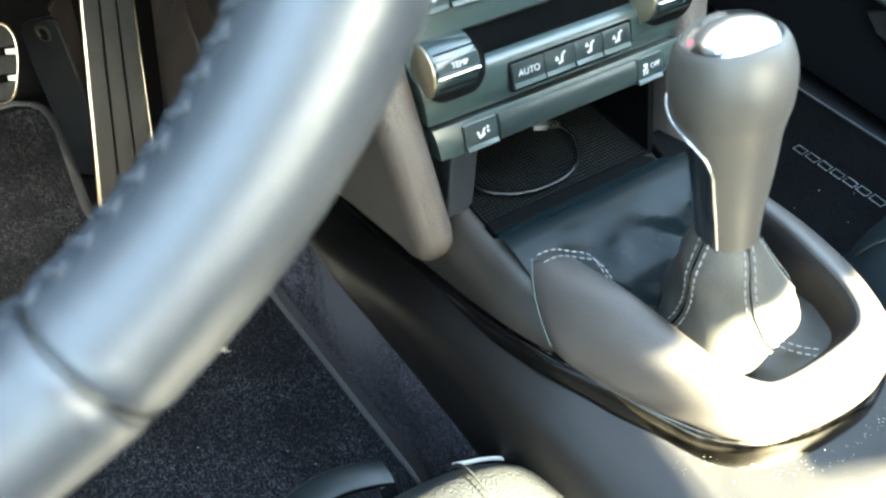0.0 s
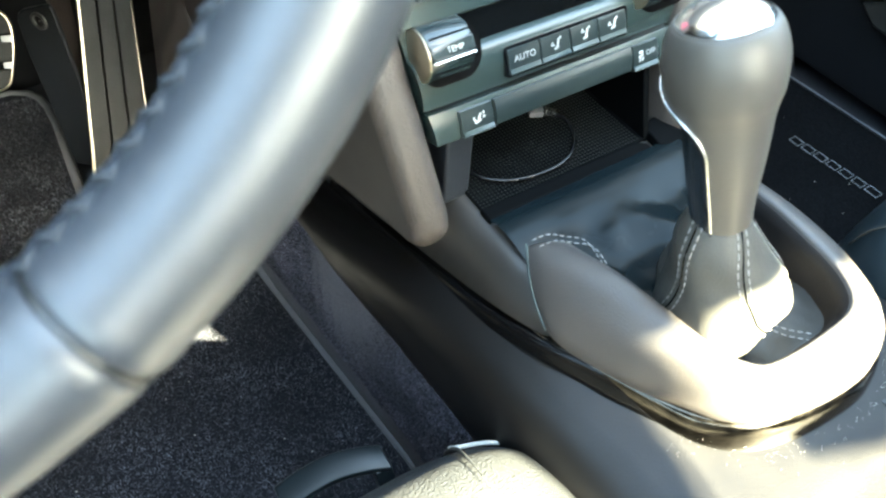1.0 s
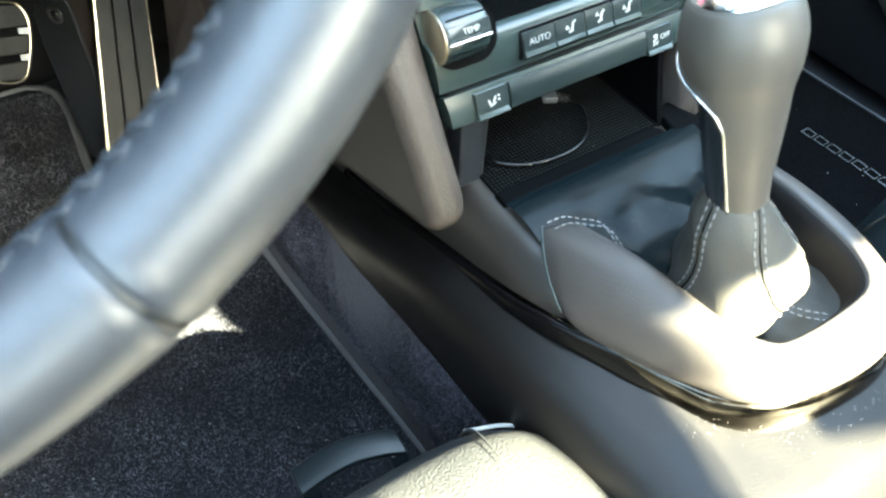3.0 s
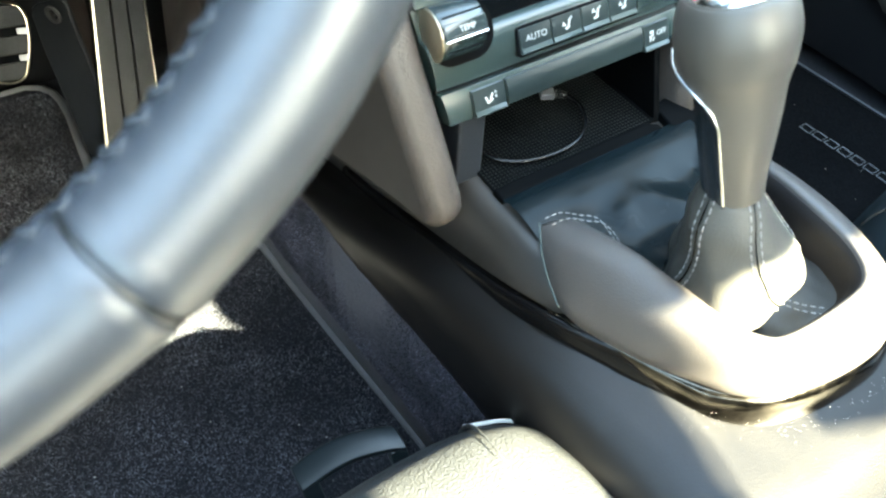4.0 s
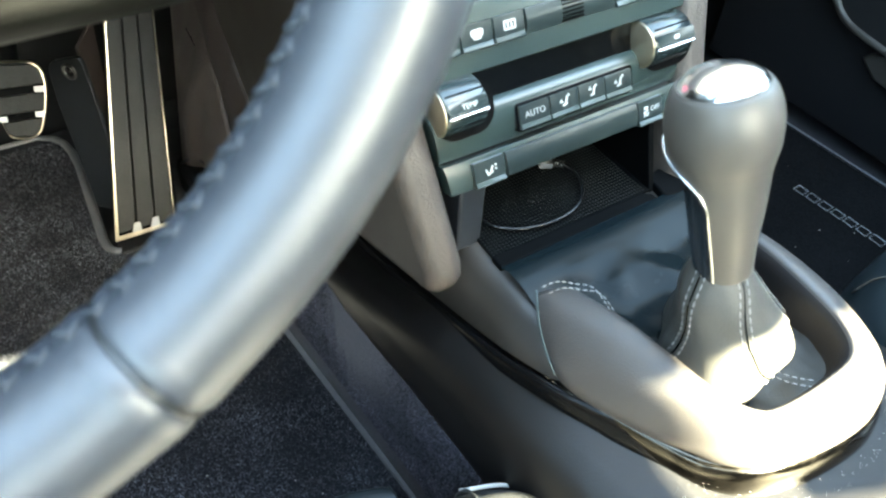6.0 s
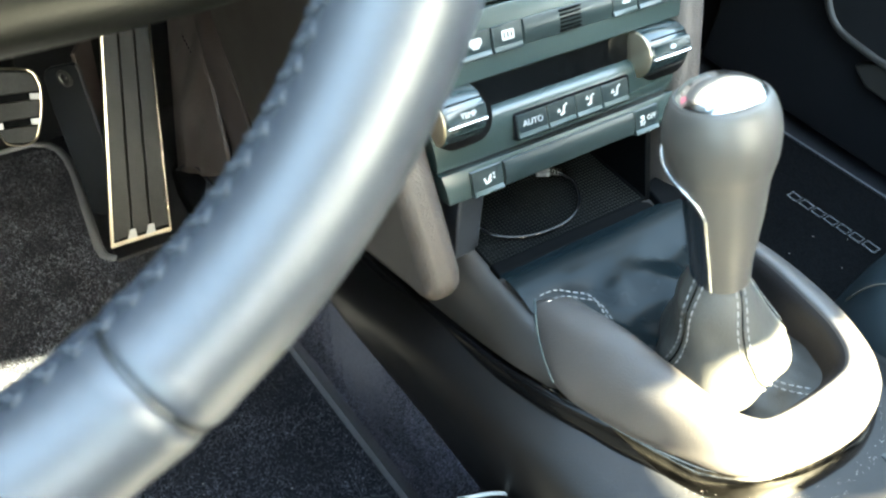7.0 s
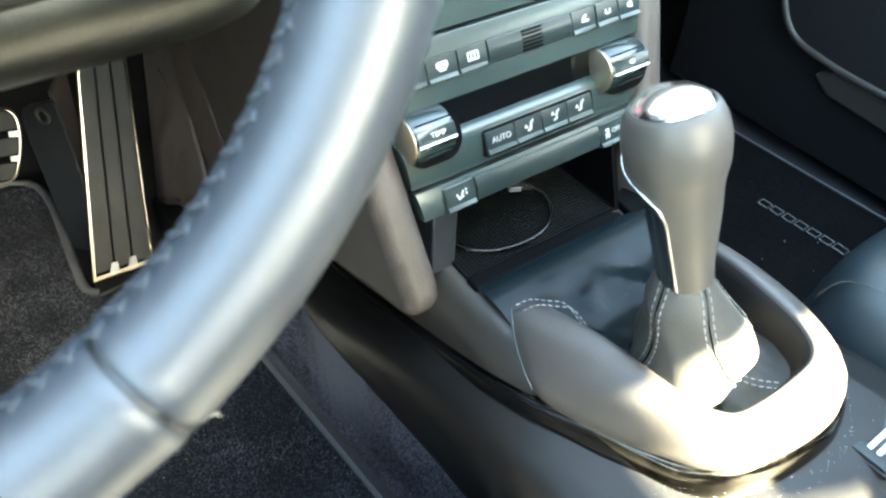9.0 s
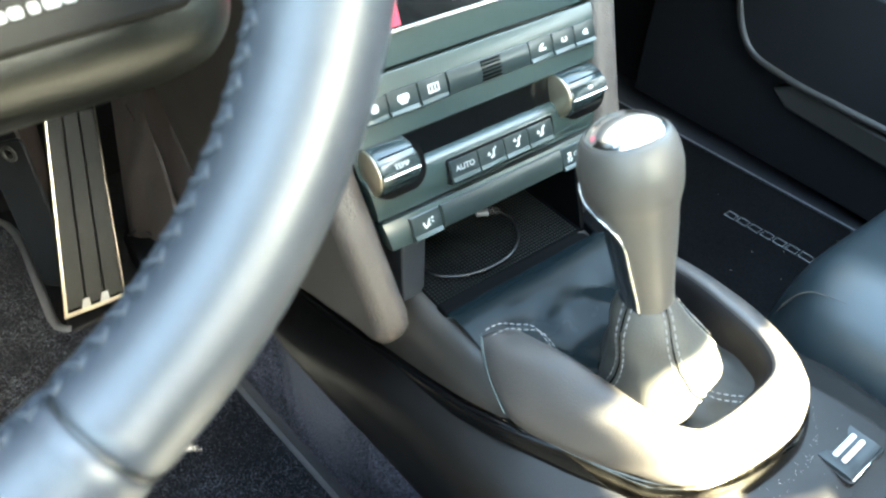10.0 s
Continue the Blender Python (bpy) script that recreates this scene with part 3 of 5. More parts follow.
        w = part("temperature_wheel", lathe([(0.0120, pu(x0)), (0.0140, pu(x0) + 0.0006), (0.0150, pu(x0) + 0.0020), (0.0150, pu(x1) - 0.0012), (0.0140, pu(x1))], 64, Matrix.Translation((0, vc, -0.001)) @ pose(0, 0, 0, 0, 90, 0)), WHEEL_BLACK, pan, "glossy black ribbed thumb wheel")
        part("wheel_end", lathe([(0.0005, pu(x0) - 0.0012), (0.0090, pu(x0) - 0.0008), (0.0130, pu(x0) + 0.0002), (0.0148, pu(x0) + 0.0009)], 48, Matrix.Translation((0, vc, -0.001)) @ pose(0, 0, 0, 0, 90, 0)), SATIN, w, "satin metal end disc")
        for dv, dd in ((0.0092, 0.0107), (-0.0092, 0.0107)):
            part("rib", box(pu(x0) + 0.003, pu(x1) - 0.001, vc + dv - 0.0005, vc + dv + 0.0005, dd - 0.002, dd + 0.0005), GLOSS, w, smooth=False)
        slope("label_plate", pu(x0) + 0.0022, pu(x1) - 0.0002, vc - 0.0010, vc + 0.0062, 0.0153, 0.0138, WHEEL_BLACK, w)
        part("wheel_bar", box(pu(x0) + 0.0018, pu(x1) + 0.0004, vc - 0.0038, vc - 0.0016, 0.010, 0.0154), CHROME, w, "chrome bar", bevel=0.0012)
        if x0 < 0.2:
            lettering("TEMP", 0.0042, pose((pu(x0) + pu(x1)) / 2 + 0.001, vc + 0.0028, 0.0160, -12), WHITE, w)
        else:
            bm = prism([(p + (pu(x0) + pu(x1)) / 2 + 0.001, q + vc + 0.0028) for p, q in rounded(0.0045, 0.0026, 0.0012, 3)], 0.0146, 0.0152)
            part("symbol", bm, WHITE, w, "white print", smooth=False)
    # microphone slots
    for k in range(6):
        v = pv(0.4753) + k * 0.0023
        part("vent_slot", box(pu(0.267), pu(0.2812), v, v + 0.0010, 0.0010, 0.0034), RECESS_SHADE, pan, smooth=False)
    # radio screen above, with an unreadable caption and a red field
    scr = part("screen", box(-0.090, 0.094, g1 + 0.021, g1 + 0.074, 0.0, 0.0016), GLOSS, pan, "glossy radio screen", smooth=False)
    part("screen_trim", box(-0.092, 0.096, g1 + 0.0185, g1 + 0.0205, 0.0, 0.0026), CHROME, pan, "thin bright line", bevel=0.0005)
    part("red_field", box(-0.086, -0.050, g1 + 0.022, g1 + 0.060, 0.0016, 0.0019), RED_SCREEN, scr, "dark red field", smooth=False)
    part("caption", box(-0.012, 0.010, g1 + 0.0265, g1 + 0.0295, 0.0016, 0.0019), WHITE, scr, smooth=False)
    return pan


# ---- gear lever ----
def build_shifter():
    base = Vector((0.2652, 0.169, 0.416))
    axis = Vector((-0.112, 0.313, 0.943)).normalized()
    across = (Vector((1, 0, 0)) - axis * axis.x).normalized()
    rot = Matrix((across, axis.cross(across), axis)).transposed().to_4x4()
    lever = thing("gear_lever", Matrix.Translation(base) @ rot, label="satin grey gear knob with chrome cap", category="gear lever")
    prof = [(0.0128, 0.0008), (0.0137, 0.0014), (0.0140, 0.0040), (0.0150, 0.0151), (0.0172, 0.0296), (0.0193, 0.0447), (0.0207, 0.0572), (0.0221, 0.0640), (0.0239, 0.0707), (0.0247, 0.0790), (0.0248, 0.0842), (0.0239, 0.0904), (0.0223, 0.0957), (0.0206, 0.0988), (0.0195, 0.0996)]
    fine = spline(prof, 5)
    part("collar", lathe([(0.0122, -0.012), (0.0124, 0.0016), (0.0132, 0.0014)], 48), GLOSS, lever, "black collar under the knob")
    part("cap_ring", lathe([(0.0198, 0.0991), (0.0196, 0.1000), (0.0191, 0.1003), (0.0186, 0.0997)], 56), KNOB, lever, "thin dark ring")
    cap = [(q[0], q[1]) for q in spline([(0.0190, 0.0996), (0.0180, 0.1012), (0.0152, 0.1038), (0.0103, 0.1062), (0.0047, 0.1074), (0.0004, 0.1077)], 4)]
    cap_ob = part("cap", lathe(cap, 56), CAP, lever, "polished chrome cap")

    def radius(h):
        return float(np.interp(h, [b for a, b in fine], [a for a, b in fine]))
    # gear pattern on the cap: short bars, three of them red
    for k, (u, v, ln, wd, red) in enumerate(((-0.009, 0.007, 0.0007, 0.004, 0), (-0.004, 0.008, 0.0007, 0.004, 0), (0.001, 0.008, 0.0007, 0.004, 0), (-0.004, 0.0078, 0.010, 0.0007, 0), (-0.0082, 0.0100, 0.0013, 0.0016, 1), (-0.0036, 0.0116, 0.0013, 0.0016, 1), (0.0012, 0.0116, 0.0013, 0.0016, 0), (-0.0122, 0.0050, 0.0013, 0.0016, 1), (-0.0112, 0.0018, 0.0013, 0.0016, 1))):
        h = float(np.interp(math.hypot(u, v), [0.0004, 0.0047, 0.0103, 0.0152, 0.0180], [0.1077, 0.1074, 0.1062, 0.1038, 0.1012]))
        part("mark", box(u - ln / 2, u + ln / 2, v - wd / 2, v + wd / 2, h - 0.0016, h - 0.0003), RED if red else GLOSS, cap_ob, smooth=False)
    # glossy dark insert on the driver's forward side, where the stem is shaved under the head, edged in chrome
    a0, a1 = radians(INSERT[0]), radians(INSERT[1])
    top = [(0.0, 0.0473), (0.03, 0.0520), (0.07, 0.0562), (0.14, 0.0603), (0.22, 0.0636), (0.35, 0.0681), (0.6, 0.0749), (1.0, 0.0811)]

    def ease(v):
        v = min(1.0, max(0.0, v))
        return v * v * (3 - 2 * v)

    def stem(h, ang):
        """The knob's radius at a height and an angle."""
        r, f = radius(h), (a0 - ang) / (a0 - a1)
        if not -0.02 < f < 1.06:
            return r
        ht = float(np.interp(f, [q[0] for q in top], [q[1] for q in top]))
        deep = ease((ht - h) / 0.010) * ease((f + 0.01) / 0.10) * ease((1.05 - f) / 0.10)
        return r + (min(r, 0.0136 + 0.055 * h) - r) * deep
    rings = []
    for r, h in fine:
        rings.append([(stem(h, 2 * math.pi * k / 144) * math.cos(2 * math.pi * k / 144), stem(h, 2 * math.pi * k / 144) * math.sin(2 * math.pi * k / 144), h) for k in range(144)])
    part("knob", loft(rings), KNOB, lever)
    rings, edge = [], []
    for i in range(45):
        f = i / 44
        ang = a0 + (a1 - a0) * f
        ht = float(np.interp(f, [q[0] for q in top], [q[1] for q in top]))
        rings.append([((stem(h, ang) + 0.0007) * math.cos(ang), (stem(h, ang) + 0.0007) * math.sin(ang), h) for h in np.linspace(0.0014, ht, 22)])
        edge.append(rings[-1][-1])
    part("insert", loft(rings, closed=False), INSERT_GLOSS, lever, "glossy dark insert")
    side = [((stem(h, a0) + 0.0007) * math.cos(a0), (stem(h, a0) + 0.0007) * math.sin(a0), h) for h in np.linspace(0.0014, 0.0473, 10)]
    part("insert_edge", tube(spline(side + edge[1:], 2), 0.0008, 8), CHROME, lever, "chrome edge")
    return lever


INSERT = (203, 70)


REAR_SEAM = ((0.345, 0.352, 0.362, 0.375, 0.39, 0.405, 0.42), (34.0, 28.0, 10.0, -4.0, -8.0, 0.0, 14.0))


def build_boot():
    boot = thing("gear_lever_gaiter", label="black leather gear lever gaiter with white stitching", category="gaiter")
    table = ((0.4200, 0.2650, 0.171, 0.0134, 0.0134), (0.4160, 0.2650, 0.1695, 0.0158, 0.0160), (0.402, 0.268, 0.166, 0.0228, 0.0225), (0.385, 0.276, 0.163, 0.0275, 0.0285), (0.368, 0.283, 0.163, 0.0315, 0.0320), (0.356, 0.287, 0.165, 0.0345, 0.0325), (0.347, 0.288, 0.166, 0.0350, 0.0325), (0.341, 0.288, 0.166, 0.0330, 0.0310))
    fine = spline(table, 4)

    def skin(row, a, extra=0.0):
        z, cx, cy, rx, ry = row
        low = float(np.interp(z, [0.345, 0.365, 0.41], [1.0, 1.0, 0.1]))
        # four flat panels with soft corners at the seams, and a few loose folds
        f = 1 + 0.075 * low * math.cos(4 * (a - radians(176))) + low * 0.05 * math.sin(3 * a + 40 * z) * math.sin(70 * z + 2 * a)
        deg = math.degrees(a) % 360
        f += 0.56 * math.exp(-((deg - 222) / 33) ** 2) * min(1.0, max(0.0, (0.396 - z) / 0.038)) - 0.22 * math.exp(-((deg - 290) / 34) ** 2) * min(1.0, max(0.0, (0.370 - z) / 0.018))
        f += low * 0.26 * math.exp(-(((math.degrees(a) % 360) - 305) / 30) ** 2) * math.exp(-((z - 0.376) / 0.011) ** 2)
        return (cx + (rx * f + extra) * math.cos(a), cy + (ry * f + extra) * math.sin(a), z)
    part("leather_cover", loft([[skin(r, 2 * math.pi * k / 96) for k in range(96)] for r in fine]), LEATHER, boot)
    def turn(ang, z):
        """The middle seam bends forward half way down and back at its foot."""
        return ang + (float(np.interp(z, REAR_SEAM[0], REAR_SEAM[1])) if ang == 254 else 0.0)
    for ang in (178, 254, 330):
        for off in (-1, 1):
            path = [skin(r, radians(turn(ang, r[0]) + off * 0.0027 / r[3] * 57.3), 0.0004) for r in fine if 0.349 < r[0] < 0.4212]
            stitches(path, 0.0034, 0.0015, 0.00038, boot)
        part("seam", tube([skin(r, radians(turn(ang, r[0])), 0.0001) for r in fine if r[0] > 0.349], 0.0006, 6), GLOSS, boot)
    # the leather lies flat round the foot of the gaiter, with wrinkles
    bm = bmesh.new()
    nx, ny = 60, 60
    grid = []
    for j in range(ny + 1):
        v = j / ny
        y = 0.098 + (0.2735 - 0.098) * v
        xl, xr = float(np.interp(y, [0.10, 0.13, 0.20, 0.24, 0.274], [0.262, 0.240, 0.226, 0.214, 0.2125])), float(np.interp(y, [0.10, 0.13, 0.20, 0.24, 0.274], [0.332, 0.348, 0.356, 0.362, 0.364]))
        line = []
        for i in range(nx + 1):
            x = xl + (xr - xl) * i / nx
            z = float(np.interp(y, [0.205, 0.226, 0.236, 0.250, 0.258, 0.267, 0.2735], [0.3405, 0.3400, 0.3412, 0.3442, 0.3452, 0.3452, 0.3430])) + 0.009 * math.exp(-((y - 0.112) / 0.014) ** 2) + 0.0045 * math.exp(-((x - 0.29) ** 2 + (y - 0.17) ** 2) / 0.0016)
            w = float(np.interp(y, [0.20, 0.228, 0.246, 0.256], [1.5, 1.5, 0.5, 0.0]))
            z += w * (0.0040 * math.sin(55 * (x - 0.21) + 90 * (y - 0.2)) * math.exp(-((x - 0.245) / 0.03) ** 2) + 0.0030 * noise.noise((x * 45, y * 45, 0.3)) + 0.0004 * noise.noise((x * 110, y * 90, 1.3)))
            z += 0.003 * math.exp(-((y - 0.222) / 0.012) ** 2) * math.exp(-((x - 0.27) / 0.05) ** 2)
            line.append(bm.verts.new((x, y, max(z, 0.3392))))
        grid.append(line)
    pit = bm.copy()
    pit.verts.ensure_lookup_table()
    for j in range(ny):
        for i in range(nx):
            k = j * (nx + 1) + i
            if j < 26:
                pit.faces.new([pit.verts[q] for q in (k, k + 1, k + nx + 2, k + nx + 1)])
            else:
                bm.faces.new((grid[j][i], grid[j][i + 1], grid[j + 1][i + 1], grid[j + 1][i]))
    for b in (bm, pit):
        bmesh.ops.delete(b, geom=[v for v in b.verts if not v.link_faces], context="VERTS")
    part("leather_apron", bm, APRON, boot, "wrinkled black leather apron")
    part("gaiter_foot", pit, FOOT_LEATHER, boot, "leather lining behind the lever")
    for off in (-0.0016, 0.0016):
        stitches([(x + off, y + off * 0.9, z + 0.0007) for x, y, z in spline([(0.2970, 0.1386, 0.3450), (0.3000, 0.1272, 0.3472), (0.3045, 0.1195, 0.3494), (0.3100, 0.1135, 0.3508)], 6)], 0.0028, 0.0013, 0.00036, boot)
    return boot


def build_pad():
    pad = thing("shifter_surround", label="padded leather surround round the gear lever", category="surround")
    # inner edge, shoulder and outer foot of the padding, station by station
    S = [(0.238, 0.231, 0.350, 0.213, 0.240, 0.353, 0.200, 0.200, 0.331), (0.236, 0.212, 0.360, 0.211, 0.220, 0.355, 0.2005, 0.190, 0.3305), (0.238, 0.190, 0.366, 0.214, 0.193, 0.357, 0.2055, 0.177, 0.329), (0.242, 0.160, 0.368, 0.223, 0.157, 0.357, 0.218, 0.150, 0.328), (0.247, 0.133, 0.368, 0.235, 0.131, 0.355, 0.233, 0.129, 0.327), (0.255, 0.117, 0.368, 0.251, 0.1105, 0.354, 0.249, 0.1085, 0.326), (0.268, 0.111, 0.368, 0.271, 0.1005, 0.354, 0.273, 0.0945, 0.326)]
    S += [(0.302, 0.110, 0.368, 0.308, 0.096, 0.354, 0.310, 0.0875, 0.326), (0.328, 0.114, 0.368, 0.340, 0.0985, 0.354, 0.345, 0.0895, 0.326), (0.341, 0.131, 0.368, 0.359, 0.113, 0.354, 0.366, 0.105, 0.328), (0.346, 0.160, 0.368, 0.370, 0.150, 0.355, 0.376, 0.150, 0.330), (0.351, 0.198, 0.364, 0.372, 0.196, 0.353, 0.379, 0.195, 0.330), (0.353, 0.246, 0.351, 0.370, 0.246, 0.346, 0.378, 0.246, 0.326)]
    rings = []
    for row in spline(S, 8):
        i, m, o = Vector(row[:3]), Vector(row[3:6]), Vector(row[6:])
        inw = Vector((i.x - m.x, i.y - m.y, 0)).normalized()
        up = Vector((0, 0, 1))
        crest = i.lerp(m, 0.42) + up * 0.0035
        rings.append([i - 0.03 * up + inw * 0.004, i - up * 0.010 + inw * 0.002, i - up * 0.003 + inw * 0.0008, i, i.lerp(crest, 0.4) + up * 0.0008, crest, crest.lerp(m, 0.5) + up * 0.0012, m, m.lerp(o, 0.35) - inw * 0.0022, m.lerp(o, 0.7) - inw * 0.0018, o, o - up * 0.006 + inw * 0.004, i.lerp(o, 0.5) - up * 0.04])
    part("padding", loft(rings), PAD_LEATHER, pad)
    # added sheet over the inner wall, dark like the shade that falls there
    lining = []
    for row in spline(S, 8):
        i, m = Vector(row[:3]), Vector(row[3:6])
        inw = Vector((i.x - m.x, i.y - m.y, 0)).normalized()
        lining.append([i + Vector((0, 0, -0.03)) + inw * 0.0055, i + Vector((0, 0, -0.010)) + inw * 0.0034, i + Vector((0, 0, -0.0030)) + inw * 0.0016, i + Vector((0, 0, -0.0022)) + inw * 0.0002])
    part("inner_lining", loft(lining, closed=False, caps=False), SHADED_LINING, pad, "leather lining inside the surround, shade in its colour")
    front = [Vector(S[0][:3]) + Vector((0.003, -0.024, 0.0045)), Vector((0.2425, 0.224, 0.3555)), Vector((0.236, 0.2335, 0.3535)), Vector((0.226, 0.2385, 0.3560)), Vector((0.2145, 0.2405, 0.3545))]
    for dy in (0.0, -0.0065):
        stitches(spline([(p.x, p.y + dy, p.z + 0.0016 - 0.18 * dy) for p in front], 8), 0.0030, 0.0013, 0.00036, pad)
    part("piping", tube(spline([(0.2135, 0.2410, 0.3545), (0.2060, 0.2270, 0.3470), (0.2015, 0.2130, 0.3390), (0.1995, 0.1990, 0.3310)], 8), 0.0007, 8), BAR, pad, "pale edge piping")
    # moulding in the gap under the padding, its dark front reflection a black strip
    M = spline([(0.1845, 0.45, 0.2335, 0.006), (0.1850, 0.358, 0.2630, 0.008), (0.1865, 0.258, 0.2995, 0.010), (0.1945, 0.205, 0.3155, 0.011), (0.2120, 0.166, 0.3175, 0.013), (0.2290, 0.134, 0.3165, 0.017), (0.2460, 0.1105, 0.3155, 0.020), (0.2720, 0.0955, 0.3150, 0.022), (0.3100, 0.0890, 0.3150, 0.022), (0.3460, 0.0905, 0.3150, 0.022), (0.3690, 0.1060, 0.3160, 0.020), (0.3800, 0.150, 0.3175, 0.014), (0.3840, 0.200, 0.318, 0.010)], 8)
    rings = []
    for k, q in enumerate(M):
        a, b = M[max(k - 1, 0)], M[min(k + 1, len(M) - 1)]
        outw = Vector((b[1] - a[1], a[0] - b[0], 0)).normalized()
        if outw.dot(Vector((q[0] - 0.30, q[1] - 0.20, 0))) < 0:
            outw = -outw
        c, h = Vector(q[:3]), q[3]
        up = Vector((0, 0, h))
        w = min(1.0, max(0.0, (h - 0.009) / 0.010))
        rings.append([c + up * 0.5 - outw * 0.006, c + up * 0.5, c + up * 0.36 + outw * (0.0010 * w + 0.07 * h), c + up * 0.12 + outw * (0.0018 * w + 0.14 * h), c - up * 0.14 + outw * (0.0022 * w + 0.20 * h), c - up * 0.36 + outw * (0.0022 * w + 0.24 * h), c - up * 0.52 + outw * (0.0015 * w + 0.26 * h), c - up * 0.6 - outw * 0.004])
    strip, chrome = [], []
    for k, ring in enumerate(rings):
        inw = (Vector(ring[0]) - Vector(ring[1])).normalized() * 0.0035
        # the painted reflection brightens at the upper edge first, the lower one further back
        fade = [min(1.0, max(0.0, (k - 19 - 2.6 * j) / 18)) for j in range(len(ring))]
        strip.append([p + inw * f for p, f in zip(ring, fade)])
        chrome.append([p + inw * (1 - f) for p, f in zip(ring, fade)])
    part("dark_reflection", loft(strip[:56]), GAP, pad, "black strip painting the moulding's dark reflection")
    part("moulding", loft(chrome[20:]), DARK_CHROME, pad, "dusty polished dark chrome moulding")
    return pad


def build_switch():
    sw = thing("console_switch", pose(0.3690, 0.0640, 0.3020, -3, 1, 1), label="dark teal rocker switch with two white bars in the console", category="switch")
    bezel = prism(rounded(0.041, 0.029, 0.003), -0.004, 0.0012)
    part("bezel", bezel, DARK_PLASTIC, sw, bevel=0.0008)
    # the rocker is dished along its middle
    rows = []
    for x in np.linspace(-0.0185, 0.0185, 15):
        rows.append([(x, -0.0120, -0.002)] + [(x, y, 0.0034 - 0.0016 * math.cos(x / 0.0185 * math.pi / 2) ** 2 - 0.0010 * (abs(y) > 0.0110)) for y in np.linspace(-0.0120, 0.0120, 9)] + [(x, 0.0120, -0.002)])
    part("rocker", loft(rows), ROCKER, sw, bevel=0.0004)
    for v in (-0.0028, 0.0030):
        part("mark", prism([(p + 0.0010, q + v) for p, q in rounded(0.0250, 0.0032, 0.0014)], 0.0024, 0.0036), WHITE, sw, "white bar", smooth=False)
    part("edge_strip", tube([(-0.0185, -0.0132, 0.0018), (0.0185, -0.0132, 0.0018)], 0.0008, 8), CHROME, sw, "bright edge strip")


build_cable()
build_panel()
build_shifter()
build_boot()
build_pad()
build_switch()


# ---- steering wheel ----
def build_wheel():
    wheel = thing("steering_wheel", pose(-0.061, 0.211, 0.694, 90 - 20.15, 0, 0), label="black leather steering wheel with stitched seam", category="steering wheel")
    R, r = 0.176, 0.0180
    joints = (-65.5, -114.5, 35.0, 145.0)

    def surface(a, b, lift=0.0):
        near = min(abs((math.degrees(a) - j + 180) % 360 - 180) for j in joints)
        s = 1 - 0.06 * math.exp(-(near / 0.45) ** 2) + 0.02 * math.exp(-((near - 1.6) / 0.9) ** 2)
        s -= 0.05 * math.exp(-((math.degrees(b) % 360 - 181) / 7) ** 2)
        rad = (r + lift) * s
        return ((R + rad * 0.95 * math.cos(b)) * math.cos(a), (R + rad * 0.95 * math.cos(b)) * math.sin(a), rad * 1.05 * math.sin(b))
    angles = sorted(set([round(k * 2.5, 3) for k in range(144)] + [round((j + d) % 360, 3) for j in joints for d in (-2.2, -1.6, -1.1, -0.7, -0.45, -0.2, 0, 0.2, 0.45, 0.7, 1.1, 1.6, 2.2)]))
    rings = [[surface(radians(a), 2 * math.pi * s / 90) for s in range(90)] for a in angles]
    rings.append(rings[0])
    bm = loft(rings, caps=False)
    bmesh.ops.remove_doubles(bm, verts=bm.verts[:], dist=1e-7)
    part("rim", bm, RIM_LEATHER, wheel)
    # laced seam along the inside of the rim
    bm = bmesh.new()
    n = 136
    for k in range(n):
        a = 2 * math.pi * k / n
        step = 2 * math.pi / n
        for b0, b1, da in ((194, 181, 0.5), (181, 168, -0.5)):
            p = [surface(a + step * da * t, radians(b0 + (b1 - b0) * t), -0.0003 + 0.0004 * math.sin(math.pi * t)) for t in (0, 0.33, 0.67, 1)]
            small = tube(p, [0.0006, 0.0012, 0.0012, 0.0008], 6)
            me = bpy.data.meshes.new("tmp")
            small.to_mesh(me)
            small.free()
            bm.from_mesh(me)
            bpy.data.meshes.remove(me)
    for j in joints:
        part("joint", tube([surface(radians(j), 2 * math.pi * k / 40, 0.0002) for k in range(40)], 0.0009, 6, True), GLOSS_SOFT, wheel, "dark leather joint")
    part("stitching", bm, STITCH_DARK, wheel, "dark laced stitching on the inside of the rim")
    part("hub", lathe([(0.0005, 0.012), (0.06, 0.006), (0.088, -0.004), (0.098, -0.020), (0.095, -0.06)], 40), LEATHER, wheel)
    for a in (12, 168, 270):
        m = pose(0, 0, 0, 0, 0, a)
        part("spoke", box(0.05, 0.163, -0.019, 0.019, -0.026, 0.004, m), LEATHER, wheel, bevel=0.006)
    return wheel


